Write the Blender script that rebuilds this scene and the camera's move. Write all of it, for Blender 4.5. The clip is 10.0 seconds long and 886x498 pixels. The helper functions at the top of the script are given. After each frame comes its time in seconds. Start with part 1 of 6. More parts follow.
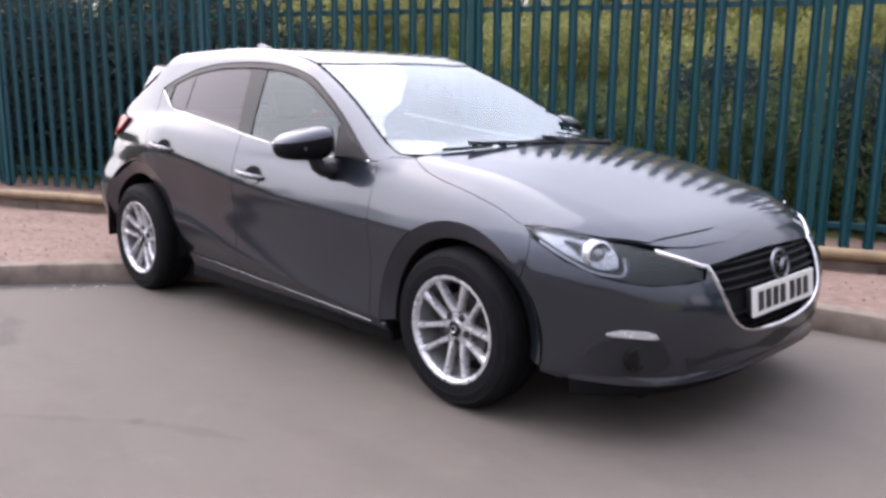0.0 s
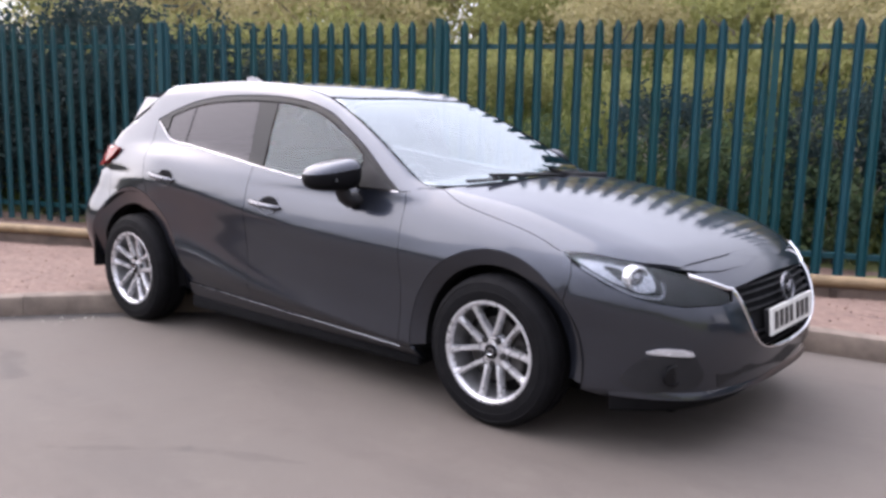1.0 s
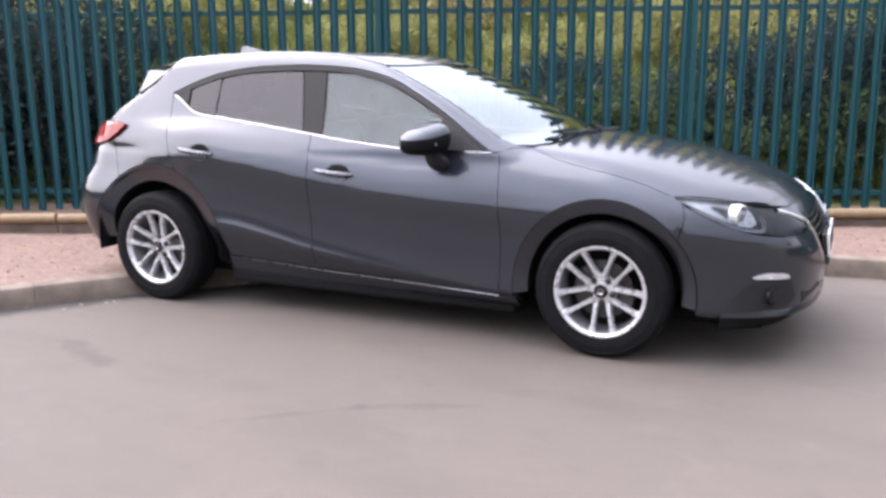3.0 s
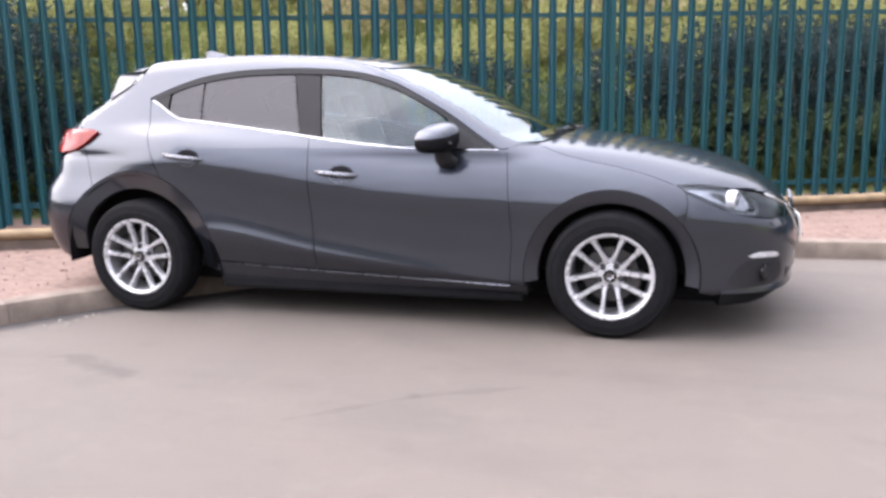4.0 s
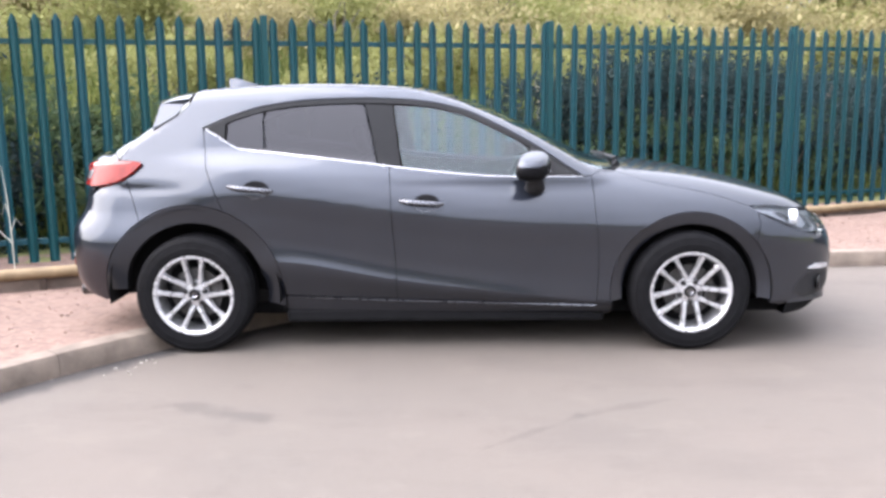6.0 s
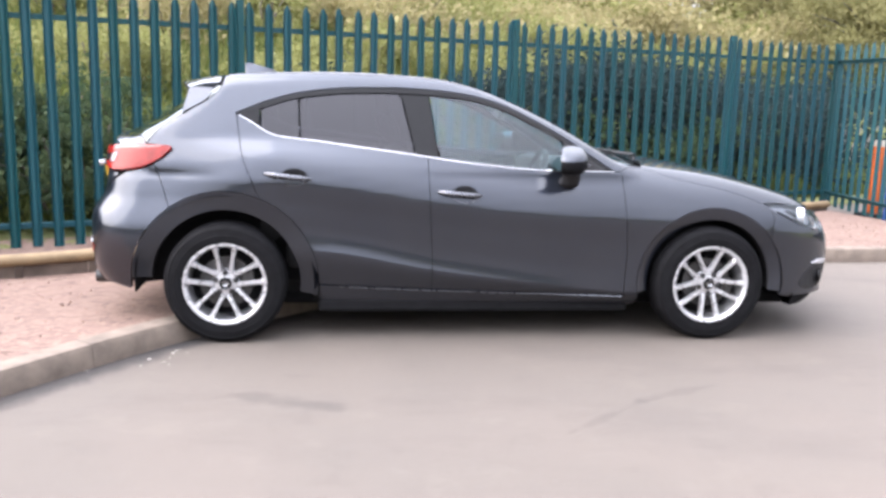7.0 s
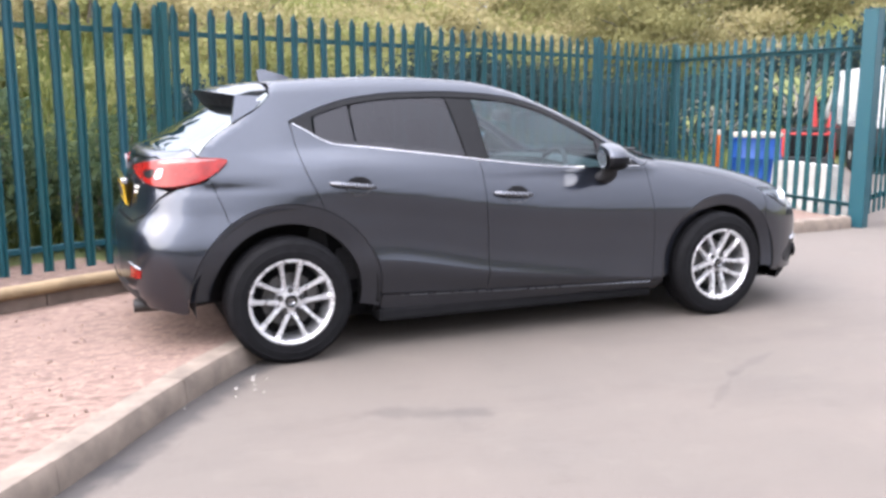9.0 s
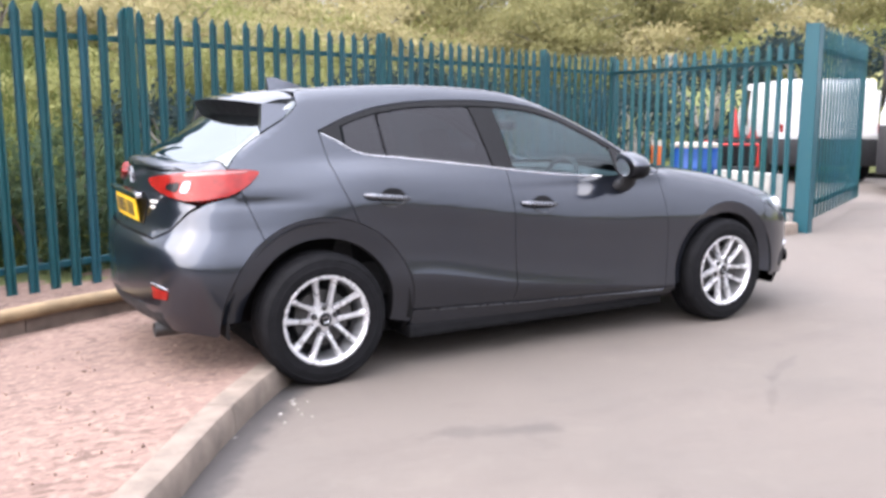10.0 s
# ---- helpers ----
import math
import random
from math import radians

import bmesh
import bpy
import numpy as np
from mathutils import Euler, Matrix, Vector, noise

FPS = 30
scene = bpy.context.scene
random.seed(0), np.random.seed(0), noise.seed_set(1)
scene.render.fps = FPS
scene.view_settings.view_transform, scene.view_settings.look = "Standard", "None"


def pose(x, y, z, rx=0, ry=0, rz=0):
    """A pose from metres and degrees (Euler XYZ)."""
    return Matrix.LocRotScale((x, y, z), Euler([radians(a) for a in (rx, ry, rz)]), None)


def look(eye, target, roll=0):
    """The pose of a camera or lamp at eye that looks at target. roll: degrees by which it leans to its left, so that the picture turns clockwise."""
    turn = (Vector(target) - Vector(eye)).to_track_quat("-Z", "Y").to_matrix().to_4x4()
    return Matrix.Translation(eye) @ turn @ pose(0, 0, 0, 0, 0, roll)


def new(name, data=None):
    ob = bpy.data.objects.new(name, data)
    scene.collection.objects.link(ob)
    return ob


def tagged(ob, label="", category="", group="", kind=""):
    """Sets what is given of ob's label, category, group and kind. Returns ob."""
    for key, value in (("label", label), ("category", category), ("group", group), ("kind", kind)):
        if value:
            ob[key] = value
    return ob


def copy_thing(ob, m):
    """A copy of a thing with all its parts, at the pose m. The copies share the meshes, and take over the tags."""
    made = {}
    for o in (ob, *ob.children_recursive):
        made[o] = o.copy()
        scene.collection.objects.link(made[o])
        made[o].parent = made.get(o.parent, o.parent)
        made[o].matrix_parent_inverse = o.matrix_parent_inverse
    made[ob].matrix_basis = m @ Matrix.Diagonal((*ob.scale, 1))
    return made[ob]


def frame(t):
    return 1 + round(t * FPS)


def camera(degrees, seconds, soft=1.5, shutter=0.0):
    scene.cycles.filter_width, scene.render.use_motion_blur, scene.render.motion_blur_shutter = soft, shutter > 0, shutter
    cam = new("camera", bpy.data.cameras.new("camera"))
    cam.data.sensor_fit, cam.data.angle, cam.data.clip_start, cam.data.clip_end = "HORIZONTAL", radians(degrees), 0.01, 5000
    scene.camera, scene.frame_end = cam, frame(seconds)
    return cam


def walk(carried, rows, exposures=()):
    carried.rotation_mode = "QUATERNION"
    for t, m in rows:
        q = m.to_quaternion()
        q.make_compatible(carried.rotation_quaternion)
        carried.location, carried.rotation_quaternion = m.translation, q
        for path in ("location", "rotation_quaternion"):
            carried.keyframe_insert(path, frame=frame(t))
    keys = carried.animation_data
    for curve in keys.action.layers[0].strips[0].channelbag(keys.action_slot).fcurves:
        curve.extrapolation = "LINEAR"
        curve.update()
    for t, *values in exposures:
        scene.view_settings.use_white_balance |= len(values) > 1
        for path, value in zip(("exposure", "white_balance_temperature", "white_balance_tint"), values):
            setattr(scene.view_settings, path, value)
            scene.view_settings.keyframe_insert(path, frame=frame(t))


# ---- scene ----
cam = camera(53.7, 10.0, soft=3.15)
PATH = [
    (0, (3.712, -3.271, 1.328), (2.319, -1.891, 0.935), 0.5),
    (0.5, (3.616, -3.522, 1.329), (2.312, -2.044, 0.993), 1.2),
    (1, (3.435, -3.761, 1.338), (2.19, -2.229, 1.017), 1.2),
    (1.5, (3.224, -4.03, 1.406), (2.077, -2.442, 1.0), -2.5),
    (2, (3.017, -4.282, 1.381), (1.911, -2.661, 0.996), -1.8),
    (2.5, (2.726, -4.517, 1.359), (1.724, -2.831, 0.967), -0.7),
    (4, (1.69, -5.206, 1.325), (1.165, -3.315, 0.937), -1.0),
    (4.5, (1.348, -5.343, 1.289), (0.906, -3.425, 0.936), -0.8),
    (5, (0.934, -5.489, 1.336), (0.614, -3.544, 0.998), -0.1),
    (5.5, (0.546, -5.511, 1.387), (0.334, -3.551, 1.049), -0.2),
    (6.8, (-0.587, -5.536, 1.357), (-0.38, -3.578, 1.007), 0.6),
    (7, (-0.743, -5.539, 1.359), (-0.509, -3.584, 1.008), 1.5),
    (7.5, (-1.147, -5.534, 1.342), (-0.795, -3.594, 1.008), 1.0),
    (8, (-1.572, -5.42, 1.332), (-1.086, -3.509, 1.001), 1.8),
    (8.5, (-1.962, -5.292, 1.341), (-1.345, -3.415, 1.029), 0.6),
    (9, (-2.314, -5.161, 1.34), (-1.553, -3.343, 1.002), -0.0),
    (9.5, (-2.626, -4.895, 1.324), (-1.73, -3.137, 0.994), 0.5),
    (10, (-2.899, -4.729, 1.312), (-1.921, -3.013, 1.005), -0.1),
]
walk(cam, [(t, look(eye, target, roll)) for t, eye, target, roll in PATH],
     [(0, 1.40, 6400, 19), (1, 1.44, 6400, 19), (2.5, 1.72, 6450, 18), (4, 2.05, 6500, 17), (5.5, 2.26, 6450, 14), (7, 2.28, 6450, 14), (10, 2.24, 6450, 15)])

from mathutils import geometry as mathutils_geometry

# ---- light ----
world = bpy.data.worlds.new("overcast_sky")
scene.world = world
world.use_nodes = True
wn, wl = world.node_tree.nodes, world.node_tree.links
sky = wn.new("ShaderNodeTexSky")
sky.sky_type, sky.sun_disc, sky.sun_elevation, sky.sun_rotation = "NISHITA", False, radians(41.3), radians(-93.8)
sky.dust_density, sky.air_density = 3.0, 1.0
veil = wn.new("ShaderNodeMix")
veil.data_type = "RGBA"
veil.inputs[0].default_value = 0.72
veil.inputs[7].default_value = (9.3, 9.6, 10.4, 1)
wl.new(sky.outputs[0], veil.inputs[6])
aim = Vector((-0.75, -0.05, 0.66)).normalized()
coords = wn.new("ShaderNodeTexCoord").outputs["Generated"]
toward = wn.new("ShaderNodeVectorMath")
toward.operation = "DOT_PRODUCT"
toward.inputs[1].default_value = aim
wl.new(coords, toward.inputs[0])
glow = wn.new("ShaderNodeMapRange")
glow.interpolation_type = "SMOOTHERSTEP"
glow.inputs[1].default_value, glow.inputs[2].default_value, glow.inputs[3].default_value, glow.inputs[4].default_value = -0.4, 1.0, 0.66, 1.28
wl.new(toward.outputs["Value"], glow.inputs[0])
clouds = wn.new("ShaderNodeTexNoise")
clouds.inputs["Scale"].default_value, clouds.inputs["Detail"].default_value = 2.2, 5
wl.new(coords, clouds.inputs["Vector"])
ramp = wn.new("ShaderNodeMapRange")
ramp.inputs[1].default_value, ramp.inputs[2].default_value, ramp.inputs[3].default_value, ramp.inputs[4].default_value = 0.3, 0.7, 0.88, 1.14
wl.new(clouds.outputs[0], ramp.inputs[0])
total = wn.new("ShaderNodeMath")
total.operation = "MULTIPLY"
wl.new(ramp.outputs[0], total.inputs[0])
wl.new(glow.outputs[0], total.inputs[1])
split = wn.new("ShaderNodeSeparateXYZ")
wl.new(coords, split.inputs[0])
dome = wn.new("ShaderNodeMapRange")
dome.inputs[1].default_value, dome.inputs[2].default_value, dome.inputs[3].default_value, dome.inputs[4].default_value = 0.0, 1.0, 0.40, 1.42
wl.new(split.outputs[2], dome.inputs[0])
whole = wn.new("ShaderNodeMath")
whole.operation = "MULTIPLY"
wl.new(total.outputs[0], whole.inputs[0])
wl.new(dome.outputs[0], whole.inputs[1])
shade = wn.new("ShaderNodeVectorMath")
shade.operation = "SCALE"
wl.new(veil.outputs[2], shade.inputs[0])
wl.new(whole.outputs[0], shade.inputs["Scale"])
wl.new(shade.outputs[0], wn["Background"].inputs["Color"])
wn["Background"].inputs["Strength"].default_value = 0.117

sun = new("sun", bpy.data.lights.new("sun", "SUN"))
sun.data.energy, sun.data.angle, sun.data.color = 1.15, radians(88), (1.0, 0.95, 0.88)
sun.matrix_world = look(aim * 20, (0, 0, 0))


# ---- materials ----
class Nodes:
    """A small builder for node materials."""

    def __init__(self, name):
        self.mat = bpy.data.materials.new(name)
        self.mat.use_nodes = True
        self.tree = self.mat.node_tree
        self.shader = self.tree.nodes["Principled BSDF"]
        self.coords = self.tree.nodes.new("ShaderNodeTexCoord").outputs["Object"]

    def add(self, kind, **inputs):
        node = self.tree.nodes.new(kind)
        for key, value in inputs.items():
            self.put(node.inputs[key.replace("_", " ")], value)
        return node

    def put(self, socket, value):
        if isinstance(value, bpy.types.NodeSocket):
            self.tree.links.new(value, socket)
        else:
            socket.default_value = value

    def noise(self, scale, detail=4, rough=0.55, where=None, stretch=None):
        where = where or self.coords
        if stretch:
            m = self.add("ShaderNodeMapping", Vector=where)
            m.inputs["Scale"].default_value = stretch
            where = m.outputs[0]
        return self.add("ShaderNodeTexNoise", Vector=where, Scale=scale, Detail=detail, Roughness=rough).outputs[0]

    def range(self, value, a, b, c, d):
        n = self.add("ShaderNodeMapRange")
        for i, v in enumerate((value, a, b, c, d)):
            self.put(n.inputs[i], v)
        return n.outputs[0]

    def math(self, op, a, b=0.0):
        n = self.tree.nodes.new("ShaderNodeMath")
        n.operation = op
        self.put(n.inputs[0], a)
        self.put(n.inputs[1], b)
        return n.outputs[0]

    def mix(self, fac, a, b, blend="MIX"):
        n = self.tree.nodes.new("ShaderNodeMix")
        n.data_type, n.blend_type = "RGBA", blend
        for i, v in ((0, fac), (6, a), (7, b)):
            self.put(n.inputs[i], (*v, 1) if isinstance(v, tuple) and len(v) == 3 else v)
        return n.outputs[2]

    def bump(self, height, strength, distance):
        n = self.add("ShaderNodeBump", Strength=strength, Distance=distance, Height=height)
        self.put(self.shader.inputs["Normal"], n.outputs[0])

    def set(self, **inputs):
        for key, value in inputs.items():
            if isinstance(value, tuple) and len(value) == 3:
                value = (*value, 1)
            self.put(self.shader.inputs[key.replace("_", " ")], value)
        return self.mat


def plain(name, colour, rough, metal=0.0, vary=0.15, scale=14, coat=0.0, bump=0.0):
    n = Nodes(name)
    f = n.range(n.noise(scale, 6), 0.3, 0.7, 1 - vary, 1 + vary)
    c = n.mix(1.0, colour, f, "MULTIPLY")
    r = n.range(n.noise(scale * 2.3, 3), 0.3, 0.7, max(rough - 0.08, 0.02), min(rough + 0.08, 1))
    if bump:
        n.bump(n.noise(scale * 12, 3), bump, 0.002)
    return n.set(Base_Color=c, Roughness=r, Metallic=metal, Coat_Weight=coat, Coat_Roughness=0.04)


def car_paint(name, colour):
    n = Nodes(name)
    flake = n.range(n.noise(900, 1), 0.35, 0.65, 0.75, 1.3)
    film = n.range(n.noise(3.0, 5), 0.35, 0.75, 0.0, 0.06)
    c = n.mix(1.0, colour, flake, "MULTIPLY")
    c = n.mix(film, c, (0.085, 0.085, 0.085))
    n.bump(n.noise(6, 2), 0.03, 0.004)
    return n.set(Base_Color=c, Metallic=0.80, Roughness=n.range(n.noise(2.4, 6), 0.3, 0.7, 0.28, 0.35), Coat_Weight=1.0, Coat_Roughness=n.range(n.noise(5, 5), 0.3, 0.7, 0.07, 0.11), Coat_IOR=1.55, Specular_Tint=(0.35, 0.36, 0.40))


def glass(name, tint, face=0.08, sheen=(0.90, 0.97, 1.0)):
    """Thin clear glass: tinted see-through, with a share of gloss that grows towards grazing."""
    n = Nodes(name)
    clear = n.add("ShaderNodeBsdfTransparent")
    clear.inputs[0].default_value = (*tint, 1)
    shine = n.add("ShaderNodeBsdfGlossy", Roughness=0.015)
    shine.inputs["Color"].default_value = (*sheen, 1)
    edge = n.add("ShaderNodeLayerWeight", Blend=0.5).outputs["Facing"]
    share = n.math("ADD", n.math("MULTIPLY", n.math("POWER", edge, 5.0), 1.0 - face), face)
    both = n.add("ShaderNodeMixShader")
    n.put(both.inputs[0], share)
    n.put(both.inputs[1], clear.outputs[0])
    n.put(both.inputs[2], shine.outputs[0])
    n.put(n.tree.nodes["Material Output"].inputs[0], both.outputs[0])
    return n.mat


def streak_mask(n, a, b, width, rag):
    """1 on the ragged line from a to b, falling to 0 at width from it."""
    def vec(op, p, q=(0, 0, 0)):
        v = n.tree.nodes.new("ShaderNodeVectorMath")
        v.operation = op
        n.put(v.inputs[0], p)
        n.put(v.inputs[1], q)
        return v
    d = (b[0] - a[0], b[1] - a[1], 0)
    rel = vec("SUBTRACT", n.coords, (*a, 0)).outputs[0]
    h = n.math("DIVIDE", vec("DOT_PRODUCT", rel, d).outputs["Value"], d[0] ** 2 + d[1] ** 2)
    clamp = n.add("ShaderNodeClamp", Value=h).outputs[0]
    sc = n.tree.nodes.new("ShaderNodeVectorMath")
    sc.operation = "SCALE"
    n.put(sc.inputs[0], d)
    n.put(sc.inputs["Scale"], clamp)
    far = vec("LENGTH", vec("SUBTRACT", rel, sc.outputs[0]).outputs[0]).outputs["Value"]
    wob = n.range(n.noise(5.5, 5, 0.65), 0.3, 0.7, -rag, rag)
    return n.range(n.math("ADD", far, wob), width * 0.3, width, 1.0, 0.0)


def tarmac():
    n = Nodes("worn_tarmac")
    grain = n.noise(160, 4, 0.7)
    patch = n.noise(0.9, 5, 0.6)
    streak = n.noise(0.7, 6, 0.65, stretch=(1.0, 2.6, 1.0))
    blotch = n.noise(3.2, 6, 0.7)
    c = n.mix(n.range(patch, 0.35, 0.68, 0, 1), (0.0885, 0.0749, 0.0653), (0.1076, 0.0893, 0.0777))
    c = n.mix(n.range(n.noise(0.33, 3), 0.42, 0.64, 0, 0.35), c, (0.0784, 0.0661, 0.0564))
    c = n.mix(n.range(streak, 0.50, 0.72, 0, 0.6), c, (0.0603, 0.0505, 0.0458))
    c = n.mix(n.range(blotch, 0.56, 0.74, 0, 0.5), c, (0.1277, 0.1097, 0.0927))
    c = n.mix(n.range(blotch, 0.44, 0.30, 0, 0.35), c, (0.0554, 0.0467, 0.0423))
    c = n.mix(n.range(grain, 0.35, 0.75, 0, 0.4), c, (0.1317, 0.1109, 0.0944))
    c = n.mix(n.range(n.noise(310, 2), 0.62, 0.72, 0, 0.5), c, (0.0342, 0.0303, 0.0274))
    # Three dark marks on the yard, then a dark band along the kerb foot.
    for a, b, w, rag, f in (((-1.22, -1.71), (-0.76, -1.89), 0.075, 0.05, 0.38), ((0.20, -2.22), (0.63, -1.87), 0.03, 0.035, 0.24), ((0.63, -1.87), (1.05, -1.66), 0.03, 0.035, 0.24),
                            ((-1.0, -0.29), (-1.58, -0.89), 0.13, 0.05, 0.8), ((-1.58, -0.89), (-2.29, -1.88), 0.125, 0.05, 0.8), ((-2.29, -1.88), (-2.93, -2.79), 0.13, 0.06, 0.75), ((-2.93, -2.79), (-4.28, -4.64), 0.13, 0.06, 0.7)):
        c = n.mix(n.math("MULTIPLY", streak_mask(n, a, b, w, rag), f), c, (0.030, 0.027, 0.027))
    n.bump(grain, 0.5, 0.004)
    return n.set(Base_Color=c, Roughness=n.range(patch, 0.3, 0.7, 0.82, 0.95))


def gravel(name, a, b, c3):
    n = Nodes(name)
    v = n.add("ShaderNodeTexVoronoi", Vector=n.coords, Scale=38.0)
    c = n.mix(n.range(n.noise(2.2, 6), 0.35, 0.7, 0, 1), a, b)
    c = n.mix(n.range(v.outputs["Color"], 0.55, 0.95, 0, 0.8), c, c3)
    c = n.mix(n.range(n.noise(7, 6, 0.7, stretch=(1.0, 1.8, 1.0)), 0.52, 0.70, 0, 0.65), c, (0.0980, 0.0630, 0.0500))
    c = n.mix(n.range(n.noise(1.3, 4), 0.45, 0.7, 0, 0.45), c, (0.1155, 0.0756, 0.0616))
    scuff = n.math("MULTIPLY", n.range(n.noise(17, 5, 0.6, stretch=(0.8, 1.7, 1.0)), 0.50, 0.60, 0, 0.8), n.range(n.noise(1.6, 3), 0.40, 0.58, 0.35, 1.0))
    c = n.mix(scuff, c, (0.0660, 0.0400, 0.0300))
    c = n.mix(n.range(n.noise(21, 4, 0.6), 0.52, 0.64, 0, 0.6), c, (0.2250, 0.1560, 0.1250))
    n.bump(v.outputs["Distance"], 0.45, 0.010)
    return n.set(Base_Color=c, Roughness=0.95)


def leafy(name, a, b, rough=0.75):
    n = Nodes(name)
    rnd = n.add("ShaderNodeNewGeometry").outputs["Random Per Island"]
    c = n.mix(rnd, a, b)
    c = n.mix(n.range(n.noise(5, 2), 0.35, 0.7, 0, 0.35), c, tuple(v * 0.55 for v in a))
    thin = n.add("ShaderNodeBsdfTranslucent", Color=c)
    both = n.add("ShaderNodeMixShader")
    n.put(both.inputs[0], 0.45)
    n.put(both.inputs[1], n.shader.outputs[0])
    n.put(both.inputs[2], thin.outputs[0])
    n.put(n.tree.nodes["Material Output"].inputs[0], both.outputs[0])
    return n.set(Base_Color=c, Roughness=rough, Specular_IOR_Level=0.12)


PAINT = car_paint("grey_metallic_paint", (0.0238, 0.0282, 0.0400))
BLACK_GLOSS = plain("gloss_black_plastic", (0.008, 0.008, 0.009), 0.18, vary=0.1, coat=0.05)
BLACK_GLOSS.node_tree.nodes["Principled BSDF"].inputs["Specular IOR Level"].default_value = 0.14
BLACK_PLASTIC = plain("textured_black_plastic", (0.018, 0.018, 0.02), 0.55, bump=0.2)
UNDER = plain("dark_underbody", (0.008, 0.008, 0.009), 0.9)
UNDER.node_tree.nodes["Principled BSDF"].inputs["Specular IOR Level"].default_value = 0.1
RUBBER = plain("tyre_rubber", (0.006, 0.006, 0.007), 0.72, vary=0.3, scale=20, bump=0.15)
RUBBER.node_tree.nodes["Principled BSDF"].inputs["Specular IOR Level"].default_value = 0.1
BLACK_PLASTIC.node_tree.nodes["Principled BSDF"].inputs["Specular IOR Level"].default_value = 0.2
SATIN = plain("satin_grey_metal", (0.1275, 0.1312, 0.1462), 0.30, metal=0.8, vary=0.05)
ALLOY = plain("silver_alloy", (0.52, 0.52, 0.54), 0.30, metal=0.6, vary=0.03)
# The barrel behind the spokes is a darker grey than the rim.
DARK_ALLOY = plain("brushed_alloy_barrel", (0.24, 0.24, 0.25), 0.5, metal=0.5, vary=0.15)
MIRROR_GLASS = plain("tinted_mirror_glass", (0.62, 0.64, 0.66), 0.04, metal=1.0, vary=0.02)
CHROME = plain("bright_chrome", (0.62, 0.62, 0.64), 0.10, metal=1.0, vary=0.03)
STEEL = plain("brake_steel", (0.07, 0.068, 0.068), 0.5, metal=0.9, vary=0.3)
SCREEN_GLASS = glass("clear_car_glass", (0.50, 0.70, 0.74), 0.055)
WINDSCREEN_GLASS = glass("laminated_screen_glass", (0.62, 0.74, 0.74), 0.16)
TINT_GLASS = glass("privacy_tinted_glass", (0.06, 0.055, 0.06), 0.040, (0.97, 0.95, 1.0))
REAR_GLASS = glass("dark_rear_screen_glass", (0.05, 0.05, 0.055), 0.13)
LENS = glass("clear_lamp_lens", (0.88, 0.90, 0.92), 0.032)
RED_LENS = plain("red_lamp_lens", (0.17, 0.007, 0.005), 0.2, vary=0.25, scale=30, coat=0.12)
RED_LENS.node_tree.nodes["Principled BSDF"].inputs["Specular IOR Level"].default_value = 0.25
LAMP_SILVER = plain("lamp_reflector", (0.22, 0.225, 0.245), 0.30, metal=0.9, vary=0.3, scale=60)
BRIGHT_LAMP = plain("bright_running_lamp", (0.62, 0.63, 0.66), 0.22, metal=0.6, vary=0.2, scale=50)
GRILLE_BLACK = plain("satin_grille_black", (0.006, 0.006, 0.007), 0.5)
GRILLE_BLACK.node_tree.nodes["Principled BSDF"].inputs["Specular IOR Level"].default_value = 0.06
TRIM_CLOTH = plain("dark_seat_cloth", (0.022, 0.022, 0.024), 0.9, vary=0.3, scale=60)
TRIM_LIGHT = plain("grey_cabin_lining", (0.30, 0.30, 0.29), 0.9)
PLATE_WHITE = plain("white_plate", (0.5850, 0.5850, 0.5625), 0.35, vary=0.04)
PLATE_YELLOW = plain("yellow_plate", (0.6000, 0.3750, 0.0150), 0.35, vary=0.05)
INK = plain("black_lettering", (0.015, 0.015, 0.015), 0.5)
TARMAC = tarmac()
CONCRETE = plain("weathered_concrete", (0.1560, 0.1240, 0.1010), 0.9, vary=0.30, scale=7, bump=0.6)
BED_GRAVEL = gravel("pink_gravel", (0.1489, 0.0942, 0.0762), (0.1663, 0.1081, 0.0872), (0.1709, 0.1137, 0.0924))
LOG_WOOD = plain("peeled_timber", (0.2009, 0.1421, 0.0791), 0.75, vary=0.22, scale=8, bump=0.4)
BOARD_WOOD = plain("weathered_board", (0.1057, 0.0791, 0.0630), 0.85, vary=0.35, scale=6, bump=0.5)


# ---- mesh helpers ----
def part(name, bm, material, parent=None, label="", smooth=None):
    me = bpy.data.meshes.new(name)
    bmesh.ops.recalc_face_normals(bm, faces=bm.faces)
    if smooth is not None:
        for f in bm.faces:
            f.smooth = True
        for e in bm.edges:
            e.smooth = len(e.link_faces) < 2 or e.calc_face_angle(0) < radians(smooth)
    bm.to_mesh(me)
    bm.free()
    me.materials.append(material)
    ob = new(name, me)
    if parent:
        ob.parent = parent
    return tagged(ob, label)


def box(bm, lo, hi, bevel=0.0, m=None):
    c, s = [(a + b) / 2 for a, b in zip(lo, hi)], [b - a for a, b in zip(lo, hi)]
    made = bmesh.ops.create_cube(bm, size=1, matrix=(m or Matrix()) @ Matrix.Translation(c) @ Matrix.Diagonal((*s, 1)))["verts"]
    if bevel:
        edges = {e for v in made for e in v.link_edges}
        bmesh.ops.bevel(bm, geom=list(edges), offset=bevel, segments=2, profile=0.5, affect="EDGES")


